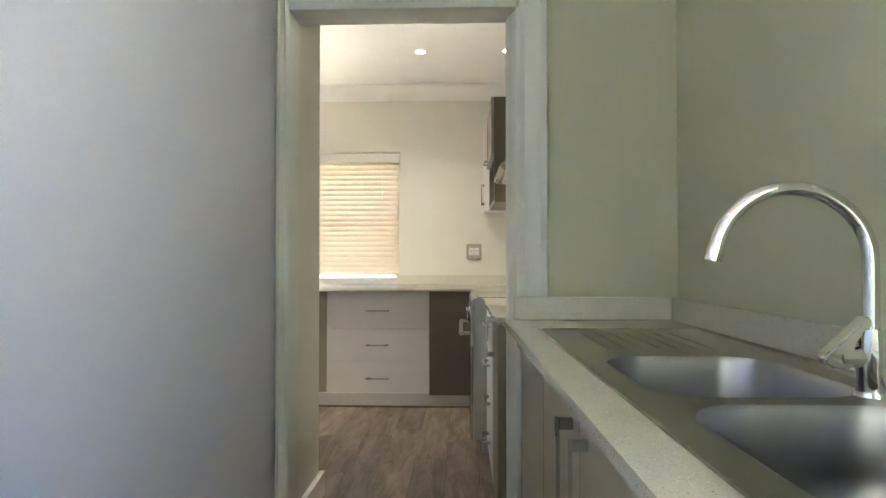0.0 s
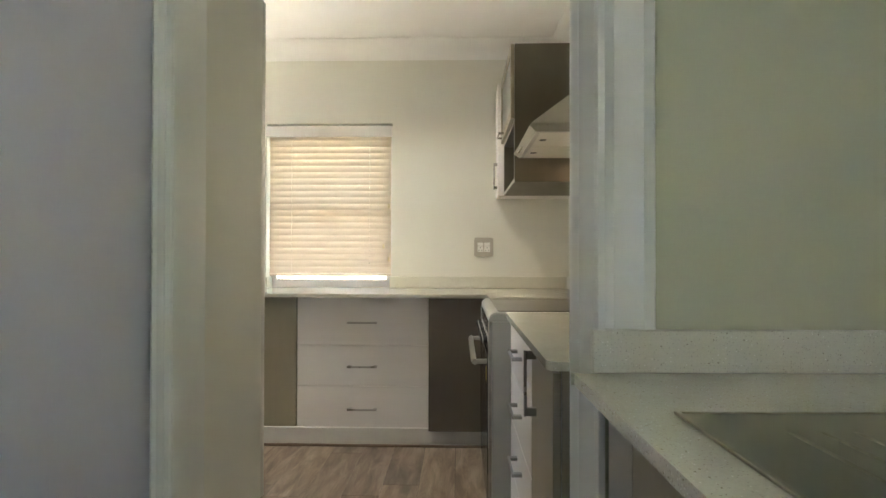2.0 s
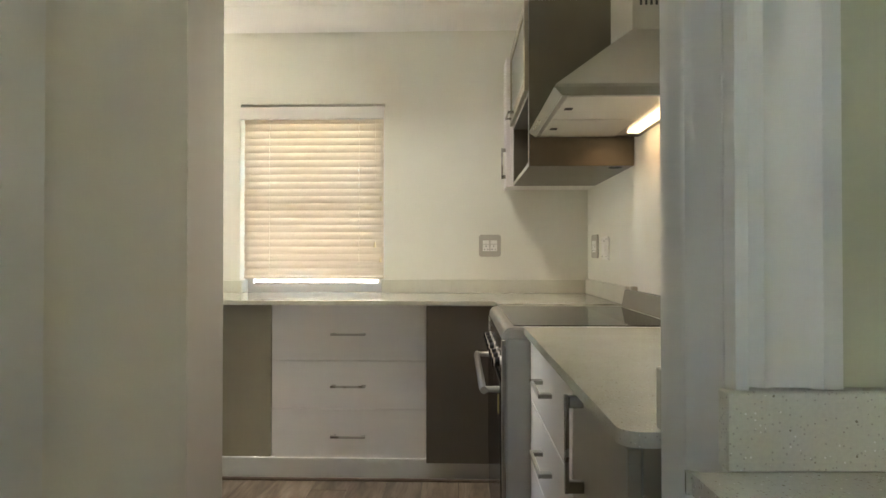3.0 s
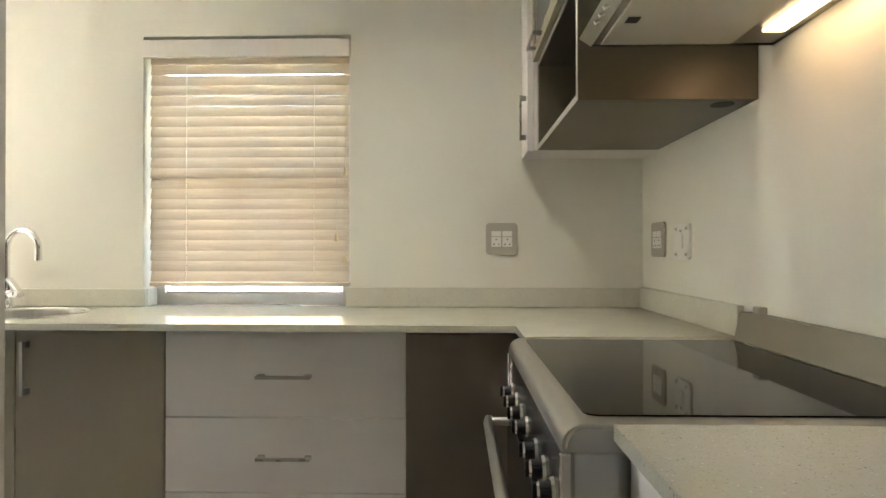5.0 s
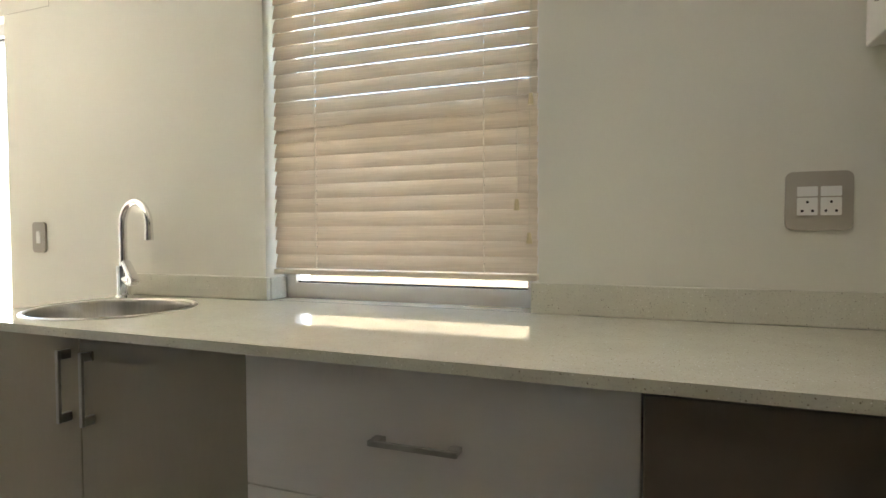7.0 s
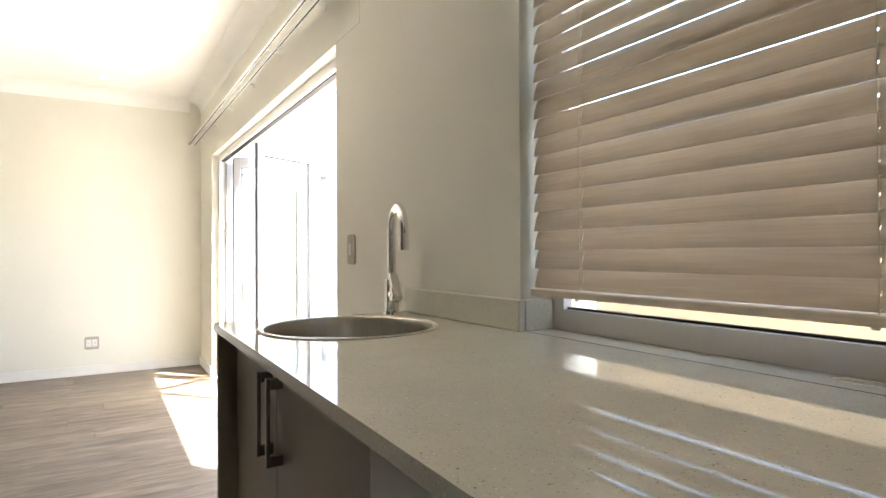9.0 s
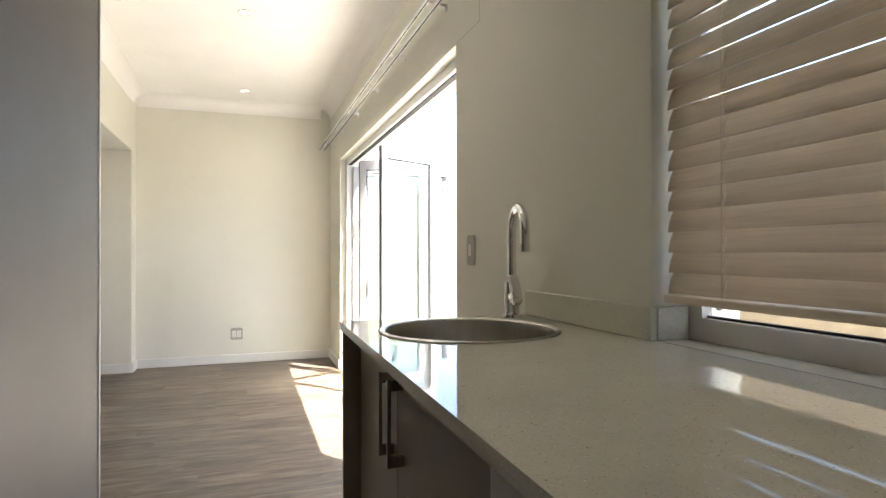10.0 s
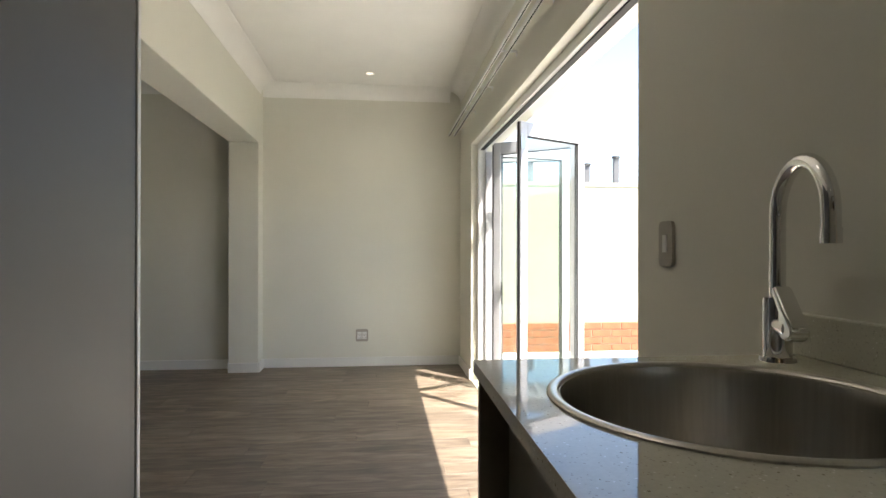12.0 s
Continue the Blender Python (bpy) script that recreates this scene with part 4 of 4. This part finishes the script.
# ---- curtain track ----
track = thing("curtain_track", (-4.3, 4.56, 2.18), "long white double curtain track above the folding doors", "curtain track")
for y, z in ((4.540, 2.175), (4.590, 2.175)):
    bm = box(XW + 0.03, -2.45, y - 0.010, y + 0.010, z - 0.010, z + 0.010, 0.003, 2)
    part("rail", bm, M["alu"], track, smooth=True)
    part("slot", box(XW + 0.04, -2.46, y - 0.003, y + 0.003, z - 0.0125, z - 0.0105), M["gasket"], track)
for x in (-6.2, -5.5, -4.8, -4.1, -3.4, -2.7):
    bm = box(x - 0.012, x + 0.012, 4.535, YN - 0.001, 2.1865, 2.194, 0.001)
    box(x - 0.014, x + 0.014, YN - 0.006, YN - 0.001, 2.165, 2.1860, 0.001, 1, bm)
    part("bracket", bm, M["alu"], track)

joint = structure("trim", box(-2.3185, -2.3170, YN - 0.0012, YN - 0.0002, 1.980, H - 0.11), M["plate_metal"], "hairline plaster joint")
part("joint", box(-2.577, -2.3170, YN - 0.0012, YN - 0.0002, 1.9780, 1.9795), M["plate_metal"], joint)

# ---- folding doors ----
df = structure("door_frame_2", box(BIF[0], BIF[1], 4.705, 4.775, HEAD - 0.05, HEAD - 0.001, 0.002), M["alu"], "white aluminium folding door frame")
part("track", box(BIF[0] + 0.051, BIF[1] - 0.051, 4.725, 4.755, HEAD - 0.058, HEAD - 0.0505), M["gasket"], df)
part("jamb", box(BIF[0], BIF[0] + 0.05, 4.705, 4.775, 0.0, HEAD - 0.0505, 0.002), M["alu"], df)
part("jamb", box(BIF[1] - 0.03, BIF[1], 4.705, 4.775, 0.0, HEAD - 0.0505, 0.002), M["alu"], df)
part("threshold", box(BIF[0] + 0.0505, BIF[1] - 0.0305, 4.705, 4.775, -0.003, 0.012, 0.002), M["alu"], df)


def door_leaf(p0, p1):
    """A glazed leaf from p0 to p1 in plan."""
    L = math.hypot(p1[0] - p0[0], p1[1] - p0[1])
    t = thing("folding_door_leaf", (0, 0, 0), "white aluminium glazed folding door leaf, folded open", "door", "folding door leaves")
    z0, z1 = 0.016, HEAD - 0.075
    f = box(0, 0.058, -0.021, 0.021, z0, z1, 0.002)
    box(L - 0.058, L, -0.021, 0.021, z0, z1, 0.002, 1, f)
    box(0.0585, L - 0.0585, -0.021, 0.021, z0, z0 + 0.075, 0.002, 1, f)
    box(0.0585, L - 0.0585, -0.021, 0.021, z1 - 0.088, z1, 0.002, 1, f)
    part("frame", f, M["leaf_alu_dim"], t)
    g = bmesh.new()
    for s in (-1, 1):
        box(0.0586, 0.0612, s * 0.012 - 0.002, s * 0.012 + 0.002, z0 + 0.076, z1 - 0.089, bm=g)
        box(L - 0.0625, L - 0.0586, s * 0.012 - 0.002, s * 0.012 + 0.002, z0 + 0.076, z1 - 0.089, bm=g)
        box(0.0626, L - 0.0626, s * 0.012 - 0.002, s * 0.012 + 0.002, z1 - 0.093, z1 - 0.0891, bm=g)
        box(0.0626, L - 0.0626, s * 0.012 - 0.002, s * 0.012 + 0.002, z0 + 0.0761, z0 + 0.080, bm=g)
    for e in (-0.0025, L + 0.0002):
        box(e, e + 0.0023, -0.005, 0.005, z0, z1, bm=g)
    part("gasket", g, M["gasket"], t, "black rubber gasket")
    p = part("pane", box(0.0590, L - 0.0590, -0.003, 0.003, z0 + 0.0765, z1 - 0.0895), M["glass"], t, "clear glass pane")
    p.visible_shadow = False
    for z in (0.25, 1.72):
        part("hinge", box(-0.004, 0.03, -0.0265, -0.0212, z, z + 0.09, 0.001), M["nickel"], t)
    t.matrix_basis = Matrix.Translation((p0[0], p0[1], 0)) @ Matrix.Rotation(math.atan2(p1[1] - p0[1], p1[0] - p0[0]), 4, "Z")
    return t


door_leaf((-4.53, 4.765), (-4.81, 5.280))
door_leaf((-4.88, 5.280), (-5.295, 4.765))
door_leaf((-5.365, 4.765), (-5.49, 5.400))
door_leaf((-5.52, 5.400), (-5.68, 4.765))

# ---- outside ----
# unseen slab, added so no direct sun reaches the blind and ledge
structure("window_hood", box(-1.75, 0.95, YN + T + 0.001, 5.38, 2.16, 2.26, 0.004), M["render_wall"], "unseen slab added to keep sun off the kitchen window")
# another unseen slab, sized to stop sun through the scullery opening
structure("window_hood", box(1.201, 1.52, -1.35, 0.1, 2.12, 2.20, 0.004), M["render_wall"], "unseen slab added to keep sun out of the scullery window")
structure("ground", box(1.201, 60, -1.351, YN + T, -0.20, -0.06), M["yard"], "dark yard surface")
structure("ground", box(-60, 60, YN + T + 0.001, 60, -0.20, -0.06), M["paving"], "pale patio paving")
structure("ground", box(-60, 60, -60, -1.351, -0.20, -0.06), M["paving"], "pale yard paving")
structure("wall_garden_west", box(-7.55, -7.32, YN + T, 9.4, -0.06, 1.80), M["render_wall"], "cream rendered garden wall over face brick")
structure("wall_yard", box(-5.2, 4.0, 6.9, 7.19, -0.06, 1.80), M["yard_brick"], "warm brick yard wall")
structure("wall_garden_north", box(-7.55, 4.0, 9.4, 9.63, -0.06, 1.80), M["render_wall"], "cream rendered garden wall")
structure("wall_garden_coping", box(-7.552, -7.318, YN + T, 9.37, 1.80, 1.86, 0.02, 3), M["render_wall"], "rendered wall coping")
structure("wall_garden_coping", box(-7.58, 4.0, 9.37, 9.66, 1.80, 1.86, 0.006, 2), M["render_wall"], "rendered wall coping")
fence = thing("electric_fence", (-7.43, 6.3, 1.86), "electric fence wires on short posts along the garden wall", "fence")
for y, h in ((5.15, 2.06), (5.60, 2.07), (6.27, 2.07), (6.62, 2.16), (7.1, 2.16), (8.2, 2.16)):
    p = part("post", box(-7.455, -7.405, y - 0.032, y + 0.032, 1.86, h, 0.003), M["post"], fence)
    part("cap", rod((-7.43, y, h), (-7.43, y, h + 0.022), 0.050, 0.042, 14), M["gasket"], p, "dark post cap", smooth=True)
for z in (1.94, 2.01, 2.08):
    part("wire", tube([(-7.45, 4.95, z), (-7.45, 5.6, z - 0.01), (-7.45, 6.3, z), (-7.45, 9.3, z)], 0.0025, 5), M["wire"], fence)

# ---- bricks of the garden wall's foot, then the floor planks ----
base = structure("brick_plinth", box(-7.3195, -7.300, YN + T, 9.39, -0.06, 0.268), M["mortar"], "face brick foot of the garden wall")
mesh_cache = {}


def piece(name, size, bevel, mat):
    key = (name, *[round(s, 4) for s in size])
    if key not in mesh_cache:
        bm = box(-size[0] / 2, size[0] / 2, -size[1] / 2, size[1] / 2, -size[2] / 2, size[2] / 2, bevel)
        me = bpy.data.meshes.new(name)
        bm.to_mesh(me)
        bm.free()
        me.materials.append(mat)
        mesh_cache[key] = me
    return mesh_cache[key]


rng = random.Random(4)
for row in range(4):
    z = -0.06 + 0.041 + row * 0.082
    y = YN + T + (0.115 if row % 2 else 0.0)
    while y + 0.23 < 9.39:
        ob = new("brick", piece("brick", (0.012, 0.218, 0.070), 0.003, M["brick"]))
        ob.parent = base
        ob.location = (-7.2965 + rng.uniform(-0.001, 0.001), y + 0.115, z)
        y += 0.23

floor_base = bpy.data.objects["floor"]
PW, PL, GAP = 0.178, 1.22, 0.0016
col = 0
x = XW + 0.001
while x < 0.90:
    w = min(PW, 0.90 - x)
    y = -1.34 - rng.uniform(0, PL)
    while y < YN:
        a, b2 = max(y, -1.34), min(y + PL, YN - 0.001)
        lo = -0.59 if x < -2.31 else (2.0 if x < -0.84 else -1.34)
        a = max(a, lo)
        if x < -2.31 or a >= 1.0 or x >= -0.84:
            if b2 - a > 0.02:
                ob = new("plank", piece("plank", (w - GAP, b2 - a - GAP, 0.004), 0.0006, M["plank"]))
                ob.parent = floor_base
                ob.location = (x + w / 2, (a + b2) / 2, -0.002)
        y += PL
    x += PW
    col += 1
